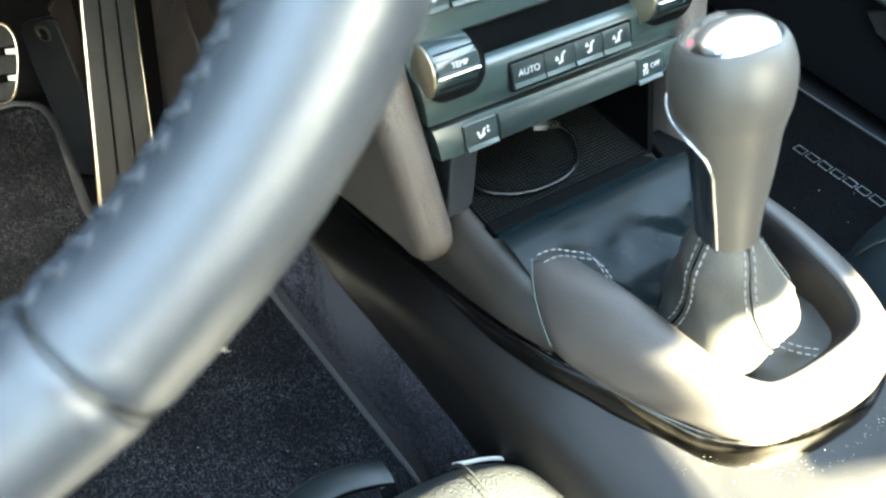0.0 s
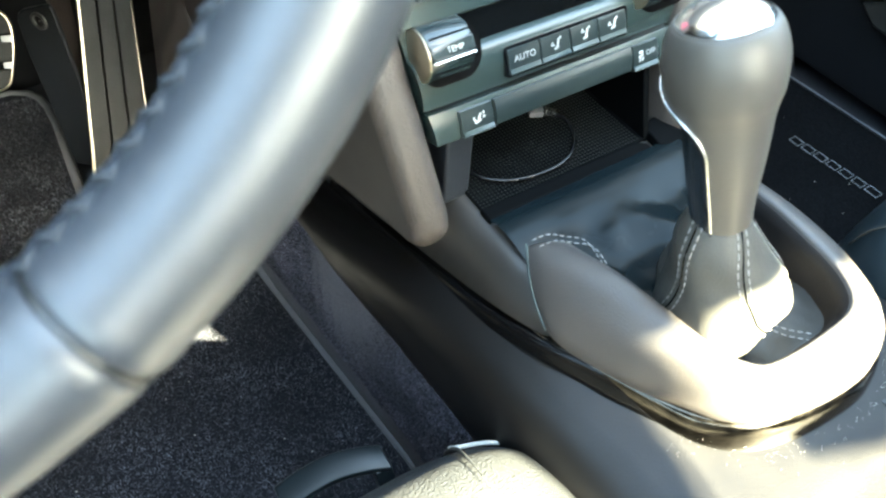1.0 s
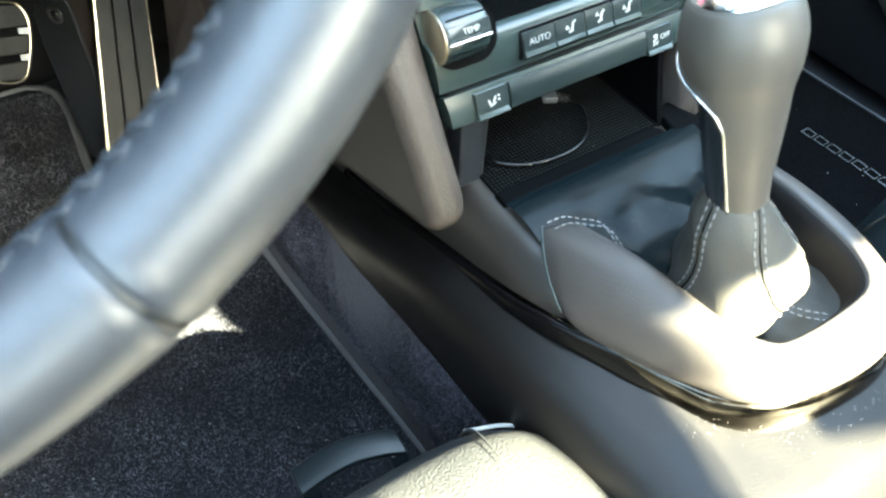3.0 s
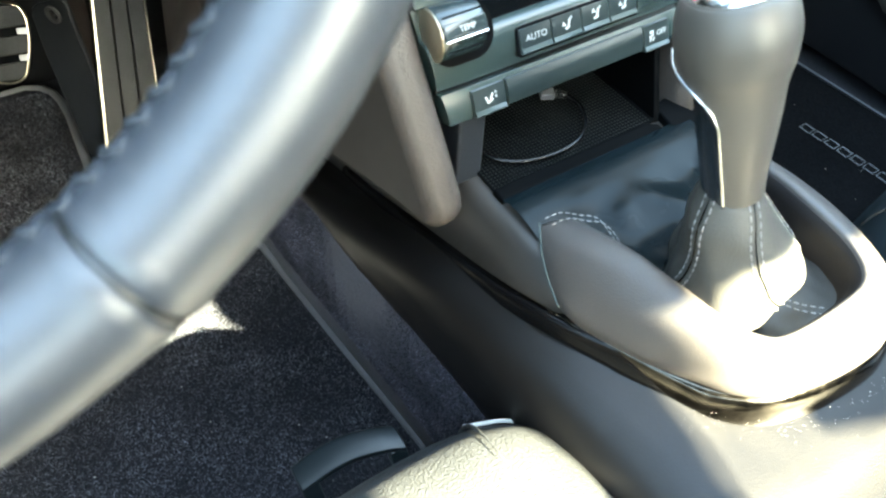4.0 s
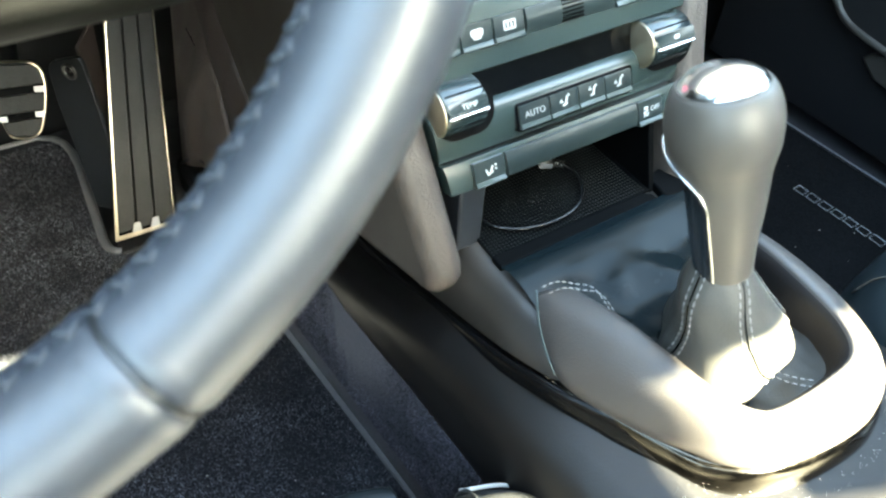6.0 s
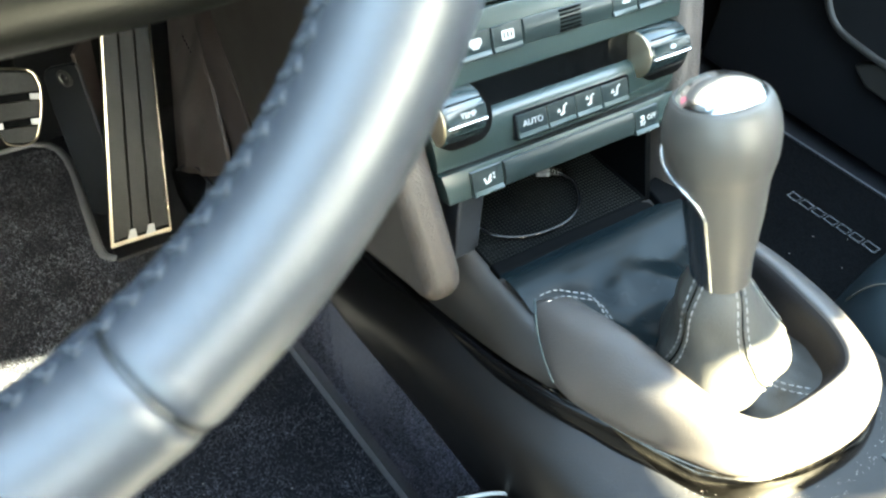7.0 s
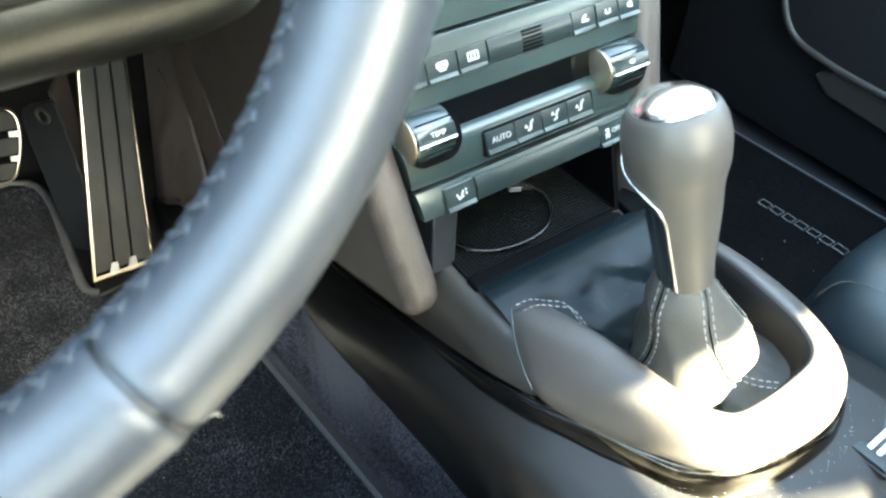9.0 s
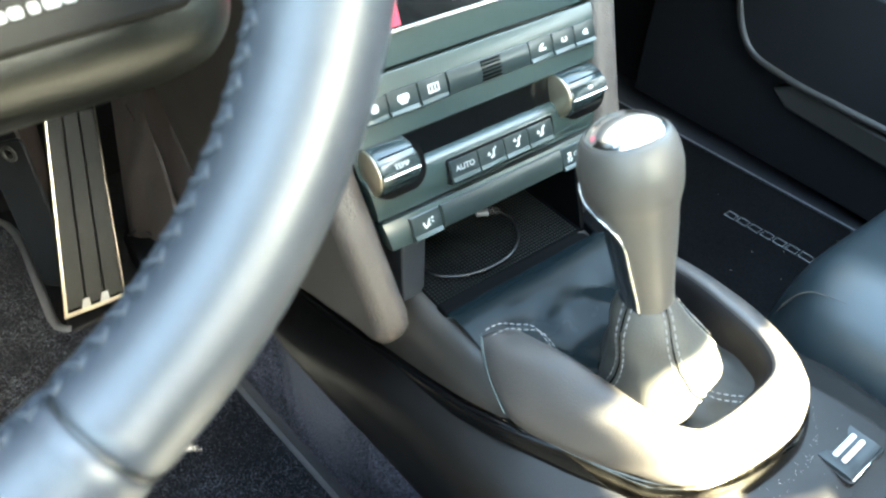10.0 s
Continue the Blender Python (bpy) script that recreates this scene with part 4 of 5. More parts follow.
def build_column():
    col = thing("steering_column_cover", label="black plastic steering column cover", category="column cover")
    prof = [(0.268, 0.606), (0.258, 0.595), (0.256, 0.578), (0.266, 0.563), (0.282, 0.558), (0.30, 0.557), (0.36, 0.565), (0.55, 0.62), (0.55, 0.68), (0.27, 0.68)]
    prof = [tuple(q) for q in spline(prof + [prof[0]], 4)][:-1]
    rings = []
    for x, s in spline([(-0.24, 0.5), (-0.235, 0.9), (-0.22, 1.0), (-0.08, 1.0), (0.05, 1.0), (0.082, 0.985), (0.100, 0.93), (0.111, 0.80), (0.116, 0.5)], 4):
        rings.append([(x, 0.40 + (y - 0.40) * s, 0.61 + (z - 0.61) * s) for y, z in prof])
    part_line = [(r[0][0], r[0][1] - 0.001, r[0][2]) for r in rings[8:]]
    part("lower_cover", loft(rings), COLUMN, col)
    part("parting_gap", tube(part_line, 0.0012, 6), GLOSS, col)
    part("upper_cover", loft([[(x, 0.40 + (y - 0.40) * k, 0.625 + (z - 0.625) * k) for y, z in [(0.272, 0.602), (0.264, 0.612), (0.264, 0.66), (0.272, 0.69), (0.5, 0.70), (0.5, 0.60)]] for x, k in ((-0.235, 0.8), (-0.22, 1.0), (0.06, 1.0), (0.095, 0.97), (0.108, 0.8))]), DARK_PLASTIC, col, bevel=0.004)
    stalk = thing("control_stalk", pose(0.040, 0.259, 0.606, 72, 0, 4), label="black control stalk with white print", category="stalk")
    part("paddle", prism(rounded(0.105, 0.030, 0.010), -0.008, 0.004), STALK, stalk, bevel=0.003, seg=3)
    part("print", prism([(p - 0.030, q - 0.004) for p, q in rounded(0.005, 0.005, 0.002)], 0.004, 0.0043), WHITE, stalk, smooth=False)
    for k in range(9):
        part("print", prism([(p - 0.0075 + 0.0050 * k, q - 0.0040 + 0.0002 * k) for p, q in rounded(0.0046 - 0.0008 * (k % 3), 0.0030, 0.0008)], 0.004, 0.0043), WHITE, stalk, smooth=False)
    return col


build_wheel()
build_column()


# ---- footwell ----
def build_mat(outline, label, edge=0.0060, edge_mat=None, top=None):
    mat_ob = thing("floor_mat", label=label, category="floor mat", group="floor mats")
    part("carpet", prism(outline, 0.002, 0.018), top or DIM_CARPET, mat_ob, smooth=False)
    part("binding", tube([(a, b, 0.016) for a, b in outline], edge, 8, True), edge_mat or PIPING, mat_ob, "grey woven binding")
    m = sum((Vector((a, b, 0)) for a, b in outline), Vector()) / len(outline)
    inner = [(a + math.copysign(0.0072, m.x - a), b, 0.0192) for a, b in outline[1:]]
    stitches(spline(inner, 4), 0.0030, 0.0016, 0.00045, mat_ob, mat=STITCH_DARK)
    return mat_ob


DRIVER_MAT = [(-0.30, 0.02), (0.185, 0.02), (0.166, 0.288), (0.138, 0.534), (0.118, 0.735), (0.075, 0.744), (0.020, 0.741), (0.004, 0.746), (-0.003, 0.756), (-0.005, 0.775), (-0.003, 0.830), (0.001, 0.930), (-0.001, 0.965), (-0.006, 0.988), (-0.016, 1.005), (-0.037, 1.018), (-0.30, 1.02)]
driver_mat = build_mat(DRIVER_MAT, "black carpet floor mat with grey binding in the driver's footwell", top=MAT_BASE)
def build_pile(parent, n, x0, x1, y0, y1, z):
    """Short upright tufts of carpet yarn: one small blade each."""
    rng = np.random.default_rng(7)
    base = np.c_[rng.uniform(x0, x1, n), rng.uniform(y0, y1, n), np.full(n, z)]
    poly = DRIVER_MAT
    inside = np.zeros(n, bool)
    for (ax, ay), (bx, by) in zip(poly, poly[1:] + poly[:1]):
        cross = ((ay > base[:, 1]) != (by > base[:, 1])) & (base[:, 0] < (bx - ax) * (base[:, 1] - ay) / (by - ay + 1e-12) + ax)
        inside ^= cross
    base = base[inside]
    n = len(base)
    ang, lean = rng.uniform(0, 2 * np.pi, n), rng.normal(0, 0.0024, (n, 2))
    wide, tall = rng.uniform(0.0003, 0.0006, n), rng.uniform(0.0010, 0.0034, n)
    d = np.c_[np.cos(ang) * wide, np.sin(ang) * wide, np.zeros(n)]
    tip = base + np.c_[lean, tall]
    verts = np.empty((n * 3, 3))
    verts[0::3], verts[1::3], verts[2::3] = base - d, base + d, tip
    me = bpy.data.meshes.new("pile")
    me.from_pydata(verts.tolist(), [], np.arange(n * 3).reshape(-1, 3).tolist())
    me.materials.append(PILE)
    ob = new("pile", me)
    ob.parent = parent
    ob["kind"] = "stuff"


def build_side_pile(n):
    """The same yarn on the carpeted flank of the tunnel."""
    rng = np.random.default_rng(9)
    y, u = rng.uniform(0.10, 0.62, n), rng.uniform(0.02, 1.0, n)
    lx = np.interp(y, [-0.3, 0.29, 0.53, 0.75], [0.180, 0.164, 0.137, 0.125]) + 0.003
    hx = np.interp(y, [0.13, 0.16, 0.239, 0.307, 0.468, 0.60], [0.168, 0.165, 0.160, 0.155, 0.150, 0.140]) + 0.003
    hz = np.interp(y, [0.13, 0.239, 0.307, 0.389, 0.468, 0.60], [0.229, 0.230, 0.228, 0.219, 0.204, 0.16]) - 0.006
    z = 0.05 + (hz - 0.05) * u
    x = lx + (hx - lx) * u
    base = np.c_[x, y, z]
    ang = rng.uniform(0, 2 * np.pi, n)
    d = np.c_[np.zeros(n), np.cos(ang), np.sin(ang)] * rng.uniform(0.0003, 0.0007, n)[:, None]
    tip = base + np.c_[-rng.uniform(0.0008, 0.0022, n), rng.normal(0, 0.0018, n), rng.normal(0, 0.0018, n)]
    verts = np.empty((n * 3, 3))
    verts[0::3], verts[1::3], verts[2::3] = base - d, base + d, tip
    me = bpy.data.meshes.new("pile")
    me.from_pydata(verts.tolist(), [], np.arange(n * 3).reshape(-1, 3).tolist())
    me.materials.append(SIDE_PILE)
    ob = new("pile", me)
    ob.parent = console
    ob["kind"] = "stuff"


build_side_pile(90000)
PASS_MAT = [(0.50, 0.02), (0.985, 0.02), (0.957, 0.56), (0.94, 0.86), (0.50, 0.86)]
build_pile(driver_mat, 240000, -0.24, 0.17, 0.24, 1.0, 0.0175)
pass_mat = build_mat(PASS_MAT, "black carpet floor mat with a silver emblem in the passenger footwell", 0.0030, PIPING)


def build_emblem():
    """The silver word on the passenger mat, as plain outline shapes."""
    y = 0.410
    for k in range(7):
        y0, y1 = y - 0.0192 * k, y - 0.0192 * k - 0.0150
        x0, x1 = 0.844 + 0.0009 * k * 2, 0.857 + 0.0009 * k * 2
        if k == 6:
            y1 = y0 - 0.018
        o = [(x0, y0), (x1, y0), (x1, y1), (x0, y1)]
        part("emblem_shape", tube([(a, b, 0.0188) for a, b in o], 0.00036, 5, True), SILVER, pass_mat, "silver emblem shape", smooth=False)


build_emblem()


def plate(corners, thick):
    """A board between four corners, its upper face on them."""
    c = [Vector(p) for p in corners]
    n = (c[1] - c[0]).cross(c[3] - c[0]).normalized()
    bm = bmesh.new()
    hi = [bm.verts.new(p) for p in c]
    lo = [bm.verts.new(p - n * thick) for p in c]
    bm.faces.new(hi), bm.faces.new(lo[::-1])
    for k in range(4):
        bm.faces.new((lo[k], lo[(k + 1) % 4], hi[(k + 1) % 4], hi[k]))
    return bm, n


def build_pedals():
    gas = thing("accelerator_pedal", label="aluminium accelerator pedal with black rubber ribs", category="pedal")
    bl, br, tl, tr = Vector((0.007, 0.746, 0.032)), Vector((0.080, 0.741, 0.032)), Vector((0.100, 0.880, 0.290)), Vector((0.152, 0.880, 0.285))
    bm, n = plate((bl, br, tr, tl), 0.014)
    part("plate", bm, ALU, gas, "worn aluminium plate", bevel=0.002)
    bm, _ = plate([p + n * 0.0012 for p in (bl.lerp(br, 0.06).lerp(tl.lerp(tr, 0.06), 0.022), bl.lerp(br, 0.965).lerp(tl.lerp(tr, 0.965), 0.022), tl.lerp(tr, 0.965), tl.lerp(tr, 0.06))], 0.002)
    part("groove_sheet", bm, RECESS_SHADE, gas, "black rubber between the ribs", smooth=False)
    for k in range(3):
        a, b = 0.065 + 0.302 * k, 0.065 + 0.302 * k + 0.280
        q = [bl.lerp(br, a).lerp(tl.lerp(tr, a), 0.035), bl.lerp(br, b).lerp(tl.lerp(tr, b), 0.035), tl.lerp(tr, b), tl.lerp(tr, a)]
        bm, _ = plate([p + n * 0.0035 for p in q], 0.004)
        part("rubber_strip", bm, RUBBER, gas, bevel=0.001)
    for a in (0.36, 0.66):
        p = bl.lerp(br, a).lerp(tl.lerp(tr, a), 0.040) + n * 0.0036
        u, v = (br - bl).normalized(), (tl - bl).normalized()
        bm, _ = plate([p - u * 0.0055 - v * 0.005, p + u * 0.0055 - v * 0.005, p + u * 0.0036 + v * 0.006, p - u * 0.0036 + v * 0.006], 0.002)
        part("notch", bm, TAB, gas, "pale metal tab", smooth=False)
    part("hinge", box(0.008, 0.078, 0.735, 0.760, 0.0, 0.022), DARK_PLASTIC, gas, bevel=0.004)
    brake = thing("brake_pedal", pose(-0.045, 0.735, 0.262, 62, 0, 0) @ pose(0, 0, 0, 0, 0, -13), label="aluminium brake pedal with black rubber ribs", category="pedal")
    rim = spline([(0.030, 0.0375), (0.0440, 0.0350), (0.0500, 0.0250), (0.0505, 0.0130), (0.0485, -0.0030), (0.0428, -0.0235), (0.0380, -0.0320), (0.0290, -0.0362), (0.0160, -0.0352), (0.0108, -0.0300), (0.0068, -0.0160), (0.0010, 0.0040), (-0.0035, 0.0200), (-0.0020, 0.0320), (0.0060, 0.0372), (0.030, 0.0375)], 4)[:-1]
    mid_x, mid_y = 0.024, 0.0
    inner = [(mid_x + (a - mid_x) * 0.91, mid_y + (b - mid_y) * 0.955) for a, b in rim]
    part("plate", prism(rim, -0.010, 0.0), ALU, brake, "worn aluminium plate", bevel=0.002)
    part("groove_sheet", prism(inner, -0.001, 0.0012), RECESS_SHADE, brake, "black rubber between the ribs", smooth=False)

    def edge_x(y):
        """Inner edges of the plate at the height y."""
        xs = [a + (c - a) * (y - b) / (d - b) for (a, b), (c, d) in zip(inner, inner[1:] + inner[:1]) if (b - y) * (d - y) <= 0 and b != d]
        return min(xs), max(xs)
    for lo, hi in ((0.0150, 0.0340), (-0.0090, 0.0075), (-0.0330, -0.0160)):
        ring = [(edge_x(lo + (hi - lo) * f)[1], lo + (hi - lo) * f) for f in (0, 0.1, 0.3, 0.5, 0.7, 0.9, 1)] + [(edge_x(lo + (hi - lo) * f)[0], lo + (hi - lo) * f) for f in (1, 0.9, 0.7, 0.5, 0.3, 0.1, 0)]
        part("rubber_strip", prism([(a, b + (0.10 * (a - 0.040) if -0.03 < b < 0.03 else 0)) for a, b in ring], 0.0, 0.0035), BRAKE_RUBBER, brake, bevel=0.0012)
    for x, y in ((0.0435, 0.0108), (0.0410, -0.0128), (0.0090, -0.0160)):
        part("notch", prism([(x - 0.0042, y - 0.0026), (x + 0.0042, y - 0.0032), (x + 0.0042, y + 0.0032), (x - 0.0042, y + 0.0026)], 0.0, 0.0030), TAB, brake, "pale metal tab", bevel=0.0006)
    part("arm", tube([(0.02, 0, -0.009), (0.02, 0.02, -0.10), (0.02, 0.22, -0.22), (0.02, 0.45, -0.20)], 0.009, 10), DARK_PLASTIC, brake)
    cover = thing("pedal_base_plate", label="dark plastic floor plate with a screw beside the pedal", category="floor plate")
    n = Vector((-0.7518, -0.6456, 0.1346)).normalized()
    across = Vector((0.6456, -0.7518, 0.0)).normalized()
    up = n.cross(across).normalized() * (1 if n.cross(across).z > 0 else -1)
    at = Vector((0.033, 0.8400, 0.2105))
    pm = Matrix((across, up, n)).transposed().to_4x4()
    pm.translation = at
    loop = [pm.inverted() @ Vector(p) for p in ((0.003, 0.835, 0.020), (0.0050, 0.845, 0.080), (0.0070, 0.8525, 0.127), (0.0095, 0.8600, 0.1685), (0.0130, 0.8630, 0.2030), (0.0155, 0.8610, 0.2125), (0.0215, 0.8550, 0.2190), (0.0420, 0.8340, 0.2300), (0.0465, 0.8285, 0.2300), (0.0480, 0.8255, 0.2245), (0.0455, 0.8115, 0.1345), (0.036, 0.8120, 0.080), (0.022, 0.8160, 0.022))]
    bm = prism([(p.x, p.y) for p in loop][::-1], -0.006, 0.0)
    bmesh.ops.transform(bm, matrix=pm, verts=bm.verts[:])
    part("board", bm, DARK_GREY, cover, bevel=0.002)
    part("screw_cup", lathe([(0.0055, -0.0010), (0.0062, 0.0014), (0.0082, 0.0022), (0.0096, 0.0014), (0.0100, -0.001)], 28, pm), SCREW, cover, "raised ring round the screw")
    part("screw", lathe([(0.0005, 0.0016), (0.0022, 0.0016), (0.0026, 0.0004), (0.0056, 0.0003)], 24, pm), DARK_PLASTIC, cover, "round dark screw")
    bm, _ = plate(((0.0480, 0.8220, 0.134), (0.060, 0.8480, 0.134), (0.076, 0.868, 0.250), (0.0500, 0.8360, 0.238)), 0.004)
    part("side_strip", bm, FOLD, cover, "brown strip along the plate", bevel=0.001)
    # side trims of the tunnel ahead of the console
    kick = thing("footwell_side_trim", label="brown-black leather trim on the tunnel wall by the pedals", category="trim panel")

    def cloth(name, quad, mat, lab, bow, wave, nu=20, nv=20):
        """Soft leather between four corners (low front, low back, high back, high front), bowed out and creased."""
        c = [Vector(p) for p in quad]
        out = (c[1] - c[0]).cross(c[3] - c[0]).normalized()
        if out.x > 0:
            out = -out
        front, rear = [], []
        for j in range(nv + 1):
            v = j / nv
            for i in range(nu + 1):
                u = i / nu
                p = c[0].lerp(c[1], u).lerp(c[3].lerp(c[2], u), v)
                d = bow * math.sin(math.pi * u) * (0.4 + 0.6 * math.sin(math.pi * v)) + wave * math.sin(math.pi * u) ** 0.5 * noise.noise((p.x * 8, p.y * 34 + p.z * 20, p.z * 8 - p.y * 6))
                front.append(p + out * d)
                rear.append(p - out * 0.004)
        bm = bmesh.new()
        fv, rv = [bm.verts.new(p) for p in front], [bm.verts.new(p) for p in rear]
        w = nu + 1
        for j in range(nv):
            for i in range(nu):
                k = j * w + i
                bm.faces.new((fv[k], fv[k + 1], fv[k + w + 1], fv[k + w]))
                bm.faces.new((rv[k], rv[k + w], rv[k + w + 1], rv[k + 1]))
        ring = list(range(w)) + [j * w + nu for j in range(1, nv + 1)] + [nv * w + i for i in range(nu - 1, -1, -1)] + [j * w for j in range(nv - 1, 0, -1)]
        for k, q in zip(ring, ring[1:] + ring[:1]):
            bm.faces.new((fv[k], fv[q], rv[q], rv[k]))
        part(name, bm, mat, kick, lab)
    cloth("board", ((0.118, 0.823, 0.052), (0.1500, 0.664, 0.150), (0.168, 0.735, 0.330), (0.160, 0.805, 0.330)), KICK, "", 0.006, 0.010)
    cloth("fold", ((0.1575, 0.676, 0.150), (0.1690, 0.618, 0.205), (0.1715, 0.690, 0.345), (0.1640, 0.748, 0.345)), FOLD, "dark brown leather fold", 0.004, 0.006)
    part("carpet_foot", prism([(0.110, 0.835), (0.112, 0.700), (0.190, 0.640), (0.190, 0.835)], 0.0, 0.060), DIM_CARPET, kick, "black carpet under the leather", bevel=0.01)
    part("edge", tube(spline([(0.1165, 0.824, 0.053), (0.1250, 0.795, 0.080), (0.1330, 0.752, 0.103), (0.1385, 0.712, 0.098), (0.148, 0.668, 0.143)], 5), 0.0022, 8), DARK_GREY, kick, "grey edge binding")
    stitches(spline([(0.1530, 0.762, 0.272), (0.1565, 0.710, 0.236), (0.1570, 0.680, 0.206), (0.1530, 0.667, 0.160)], 6), 0.0030, 0.0016, 0.0005, kick, mat=STITCH_DARK)


build_pedals()


# ---- seats ----
def build_seat(label, x0, x1, ytop, zt, piping, hide=None):
    hide = hide or SEAT_LEATHER
    seat = thing("car_seat", label=label, category="car seat", group="front seats")
    xs = [0, 0.010, 0.035, 0.08, 0.14, 0.22, 0.30, 0.5, 0.70, 0.78, 0.86, 0.92, 0.965, 0.990, 1.0]
    zs = [0.55, 0.76, 0.91, 0.970, 1.0, 0.985, 0.955, 0.94, 0.955, 0.985, 1.0, 0.970, 0.91, 0.76, 0.55]
    back = [1.0, 0.75, 0.45, 0.2, 0.08, 0.02, 0, 0, 0, 0.02, 0.08, 0.2, 0.45, 0.75, 1.0]
    rings = []
    for dy, s in spline([(0.006, 0.55), (0.004, 0.72), (-0.002, 0.86), (-0.012, 0.95), (-0.030, 0.99), (-0.07, 1.015), (-0.15, 1.04), (-0.30, 1.06), (-0.45, 1.06)], 4):
        fade = max(0.0, 1 + dy / 0.2)
        rings.append([(x0 + 0.02, ytop + dy - 0.06 * fade, 0.09)] + [(x0 + (x1 - x0) * a, ytop + dy - 0.084 * c * fade, zt * s * b) for a, b, c in zip(xs, zs, back)] + [(x1 - 0.02, ytop + dy - 0.06 * fade, 0.09)])
    cushion = part("cushion", loft(rings), hide, seat, subsurf=2)
    for col, r, mat, lab in piping:
        path = [Vector(q[1 + col]) + Vector((0, 0, 0.0012)) for q in rings[8:19]]
        part("seam", tube(path, [r * min(1.0, 0.15 + 1.3 * (1 - k / (len(path) - 1))) for k in range(len(path))], 8), mat, cushion, lab)
    rows = []
    for z, y, wide, thick in spline([(0.20, -0.30, 0.86, 0.10), (0.26, -0.33, 0.97, 0.13), (0.45, -0.42, 1.0, 0.14), (0.65, -0.52, 0.94, 0.13), (0.74, -0.57, 0.80, 0.11), (0.81, -0.61, 0.64, 0.09), (0.86, -0.64, 0.48, 0.06)], 4):
        cx, w = (x0 + x1) / 2, (x1 - x0) * wide
        rows.append([(cx + p * 1.0, y - 0.5 * thick + q, z) for p, q in rounded(w, thick, thick * 0.45, 5)])
    part("backrest", loft(rows), hide, seat)
    part("seat_base", box(x0 + 0.03, x1 - 0.03, -0.5, ytop - 0.08, 0.0, 0.11), DARK_PLASTIC, seat, smooth=False)
    return seat, rings


driver_seat, seat_rings = build_seat("black leather driver's seat with pale piping", -0.30, 0.206, 0.2030, 0.290, ((10, 0.0014, SEAT_LEATHER, "stitched crease"),))
# pale piping over the corner of the bolster
part("piping", tube([Vector(q) + Vector((0.0010, 0.0012, 0.0012)) for q in spline(seat_rings[9][11:15], 6)], [0.0014 * min(1.0, 1.75 - 0.075 * k) for k in range(19)], 8), WHITE_CORD, driver_seat, "pale piping cord")
build_seat("black leather passenger seat with stitched bolster", 0.437, 0.93, 0.190, 0.318, ((3, 0.0010, LEATHER, ""),), SHADED_LEATHER)

lever = thing("seat_adjuster_handle", label="black plastic seat adjuster bar under the cushion front", category="handle")
part("grip", loft([[(x, y - 0.0105, z - 0.004), (x, y - 0.0098, z + 0.0008), (x, y - 0.0050, z + 0.0022), (x, y + 0.0040, z + 0.0026), (x, y + 0.0092, z + 0.0016), (x, y + 0.0105, z - 0.003), (x, y, z - 0.006)] for x, y, z in spline([(0.0400, 0.2425, 0.196), (0.060, 0.2435, 0.200), (0.080, 0.2420, 0.202), (0.100, 0.2360, 0.202), (0.113, 0.2310, 0.200)], 4)]), HANDLE, lever, bevel=0.0012)
for x, y, z in ((0.0462, 0.2415, 0.1965), (0.1075, 0.2325, 0.1995)):
    path = [(x, y, z), (x + 0.0005, y - 0.006, z - 0.016), (x + 0.001, y - 0.030, z - 0.050), (x + 0.001, y - 0.085, z - 0.100), (x + 0.001, y - 0.140, z - 0.130)]
    part("arm", loft([[(a - 0.0062, b - 0.0090, c), (a - 0.0050, b + 0.0085, c), (a + 0.0050, b + 0.0085, c), (a + 0.0062, b - 0.0090, c)] for a, b, c in spline(path, 4)]), HANDLE, lever, bevel=0.0012)


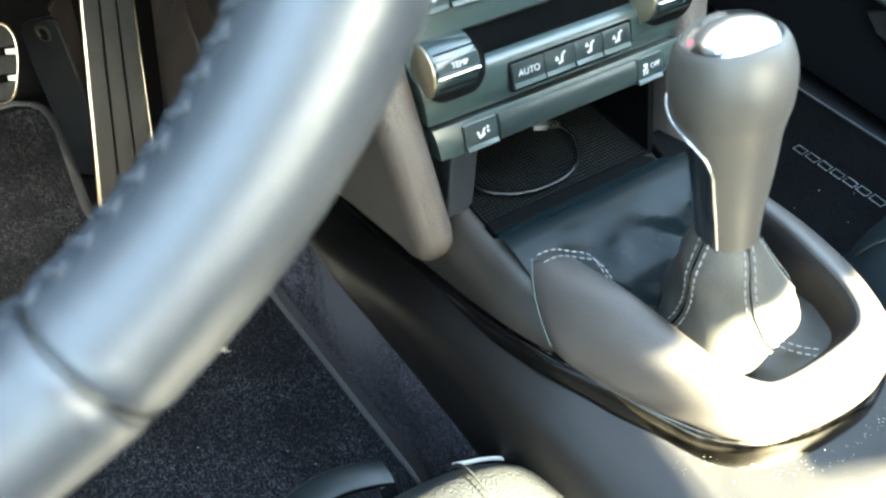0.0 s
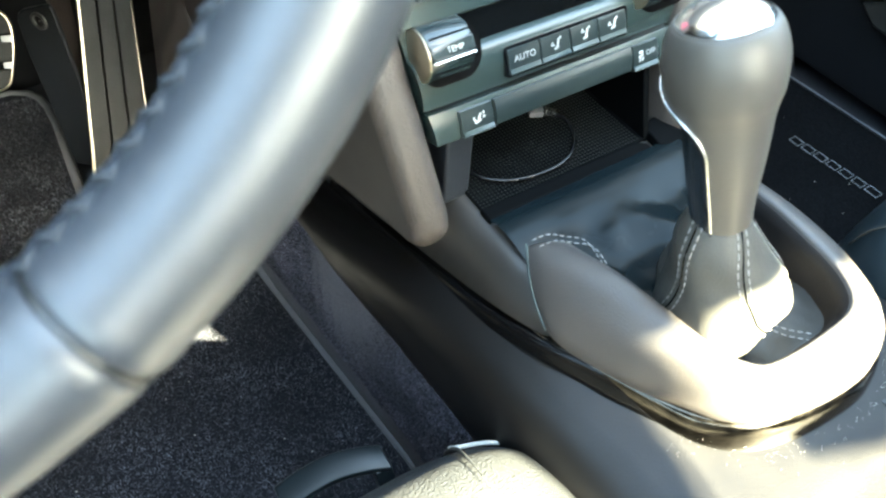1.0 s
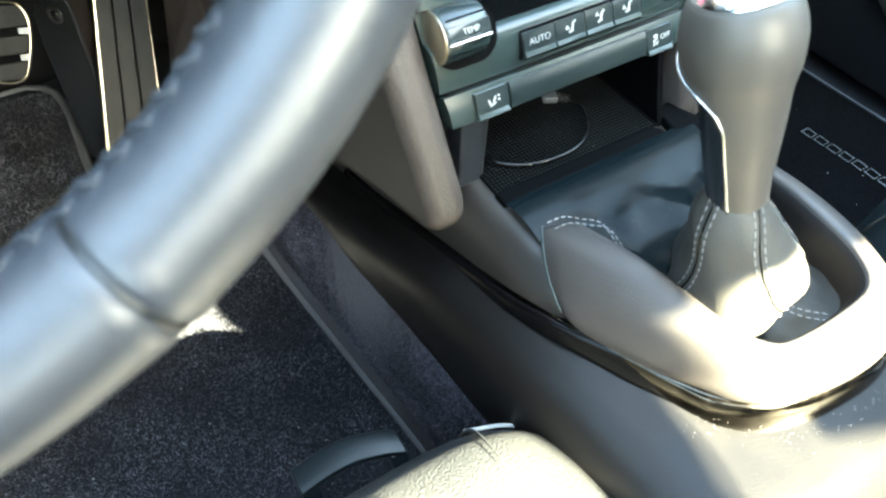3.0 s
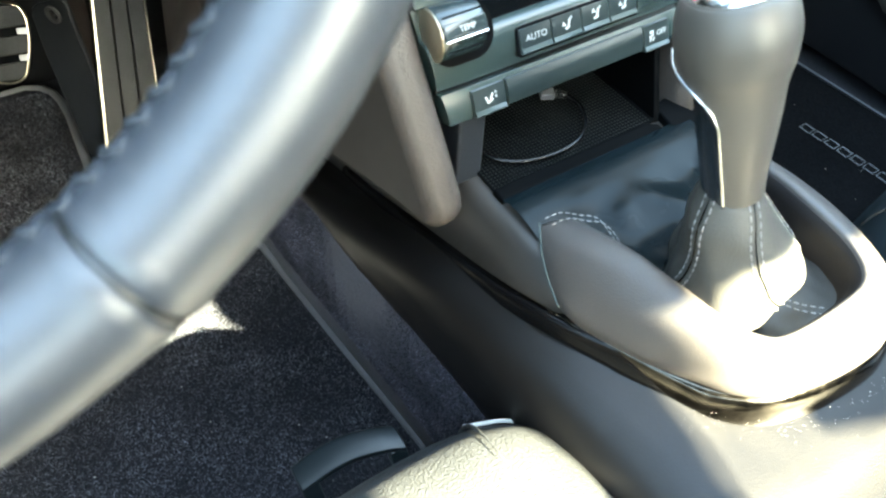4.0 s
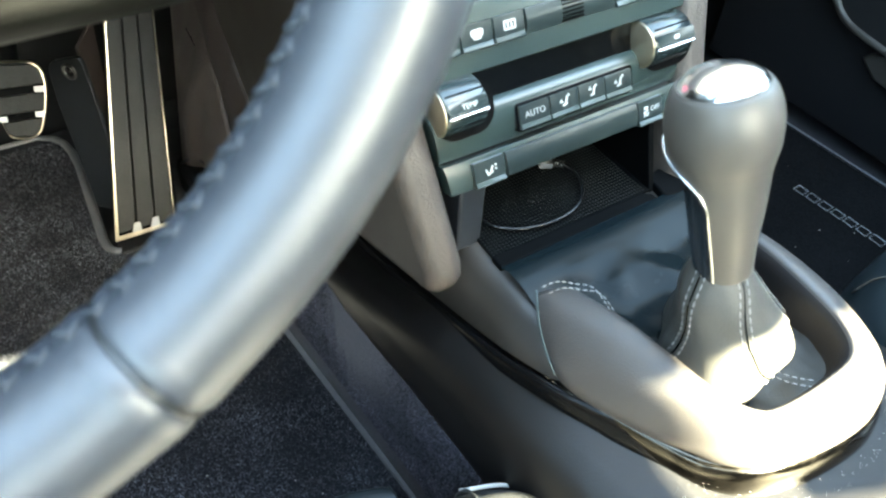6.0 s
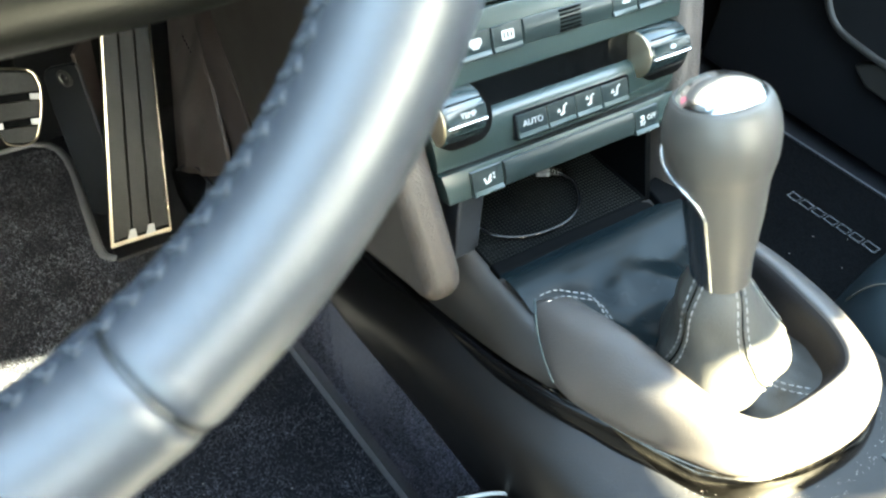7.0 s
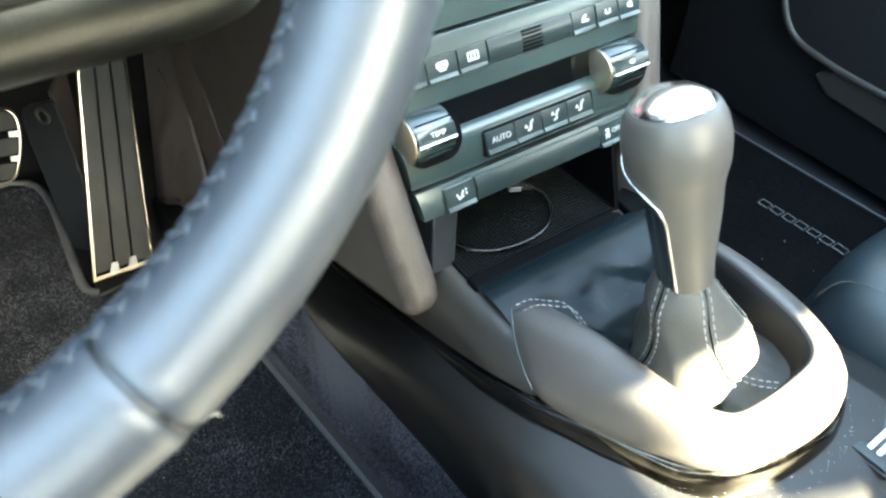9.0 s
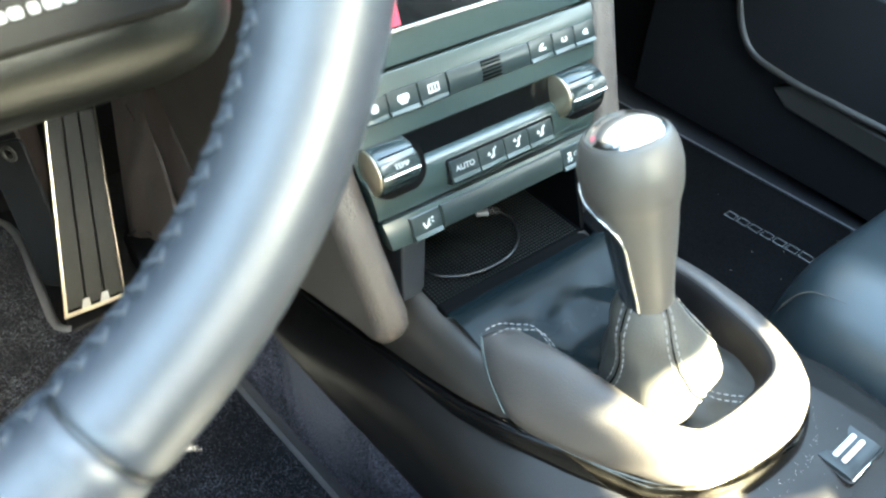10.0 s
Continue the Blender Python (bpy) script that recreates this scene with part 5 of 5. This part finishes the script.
# ---- passenger door ----
def build_door():
    door = thing("passenger_door_panel", label="black passenger door panel with a moulded pocket", category="door panel")
    part("card", box(0.985, 1.045, -0.6, 0.72, 0.03, 0.60), DARK_PLASTIC, door, bevel=0.006)
    o = spline([(0.10, 0.33), (0.556, 0.33), (0.556, 0.27), (0.520, 0.208), (0.455, 0.190), (0.35, 0.185), (0.10, 0.18)], 5)
    part("pocket", prism([(a, b) for a, b in o], 0.955, 0.99, "yz"), DARK_PLASTIC, door, bevel=0.012, seg=4)
    part("pocket_edge", tube([(0.957, a, b) for a, b in o[3:]], 0.006, 8), PLASTIC, door)
    part("lower_ledge", prism([(0.10, 0.155), (0.44, 0.178), (0.47, 0.160), (0.44, 0.140), (0.10, 0.115)], 0.965, 0.99, "yz"), PLASTIC, door, bevel=0.006)


build_door()

# ---- dust and lint ----
def scatter(name, spots, size, mat, label, category):
    bm = bmesh.new()
    for p in spots:
        s = size * random.uniform(0.5, 1.3)
        bmesh.ops.create_icosphere(bm, subdivisions=1, radius=s, matrix=Matrix.LocRotScale(p, Euler((random.random() * 3, random.random() * 3, 0)), (1, random.uniform(0.5, 1), 0.6)))
    return tagged(link(name, bm, mat, smooth=False), label, category, kind="stuff")


random.seed(4)
spots = [(random.uniform(-0.15, 0.13), random.uniform(0.28, 0.72), 0.0185) for _ in range(26)] + [(0.103, 0.478, 0.0187), (0.091, 0.34, 0.0187)] + [(random.uniform(0.70, 0.93), random.uniform(0.2, 0.6), 0.0185) for _ in range(10)]
scatter("lint", spots, 0.0008, WHITE_CORD, "pale specks of lint on the floor mats", "lint")
dust = []
for _ in range(46):
    y = random.uniform(0.02, 0.10)
    dust.append((random.uniform(0.24, 0.40), y - 0.02, 0.3005 + 0.1 * y))
for _ in range(26):
    f = random.random()
    dust.append((0.186 + 0.02 * f + random.uniform(0, 0.004), 0.33 - 0.18 * f, 0.268 + 0.035 * f))
for _ in range(170):
    f = random.uniform(0, 5.999)
    ring = ((0.2285, 0.120), (0.2460, 0.1015), (0.2720, 0.0860), (0.3100, 0.0800), (0.3470, 0.0835), (0.3710, 0.1025), (0.3815, 0.150))
    (ax, ay), (bx, by) = ring[int(f)], ring[int(f) + 1]
    ox, oy = ax + (bx - ax) * (f % 1), ay + (by - ay) * (f % 1)
    d = Vector((ox - 0.30, oy - 0.16, 0)).normalized()
    k = random.uniform(-0.009, 0.008)
    d *= 0.0070 - 0.42 * k
    dust.append((ox + d.x, oy + d.y, 0.3135 + k))
scatter("dust", dust, 0.00020, WHITE_CORD, "pale specks of dust on the console", "dust")
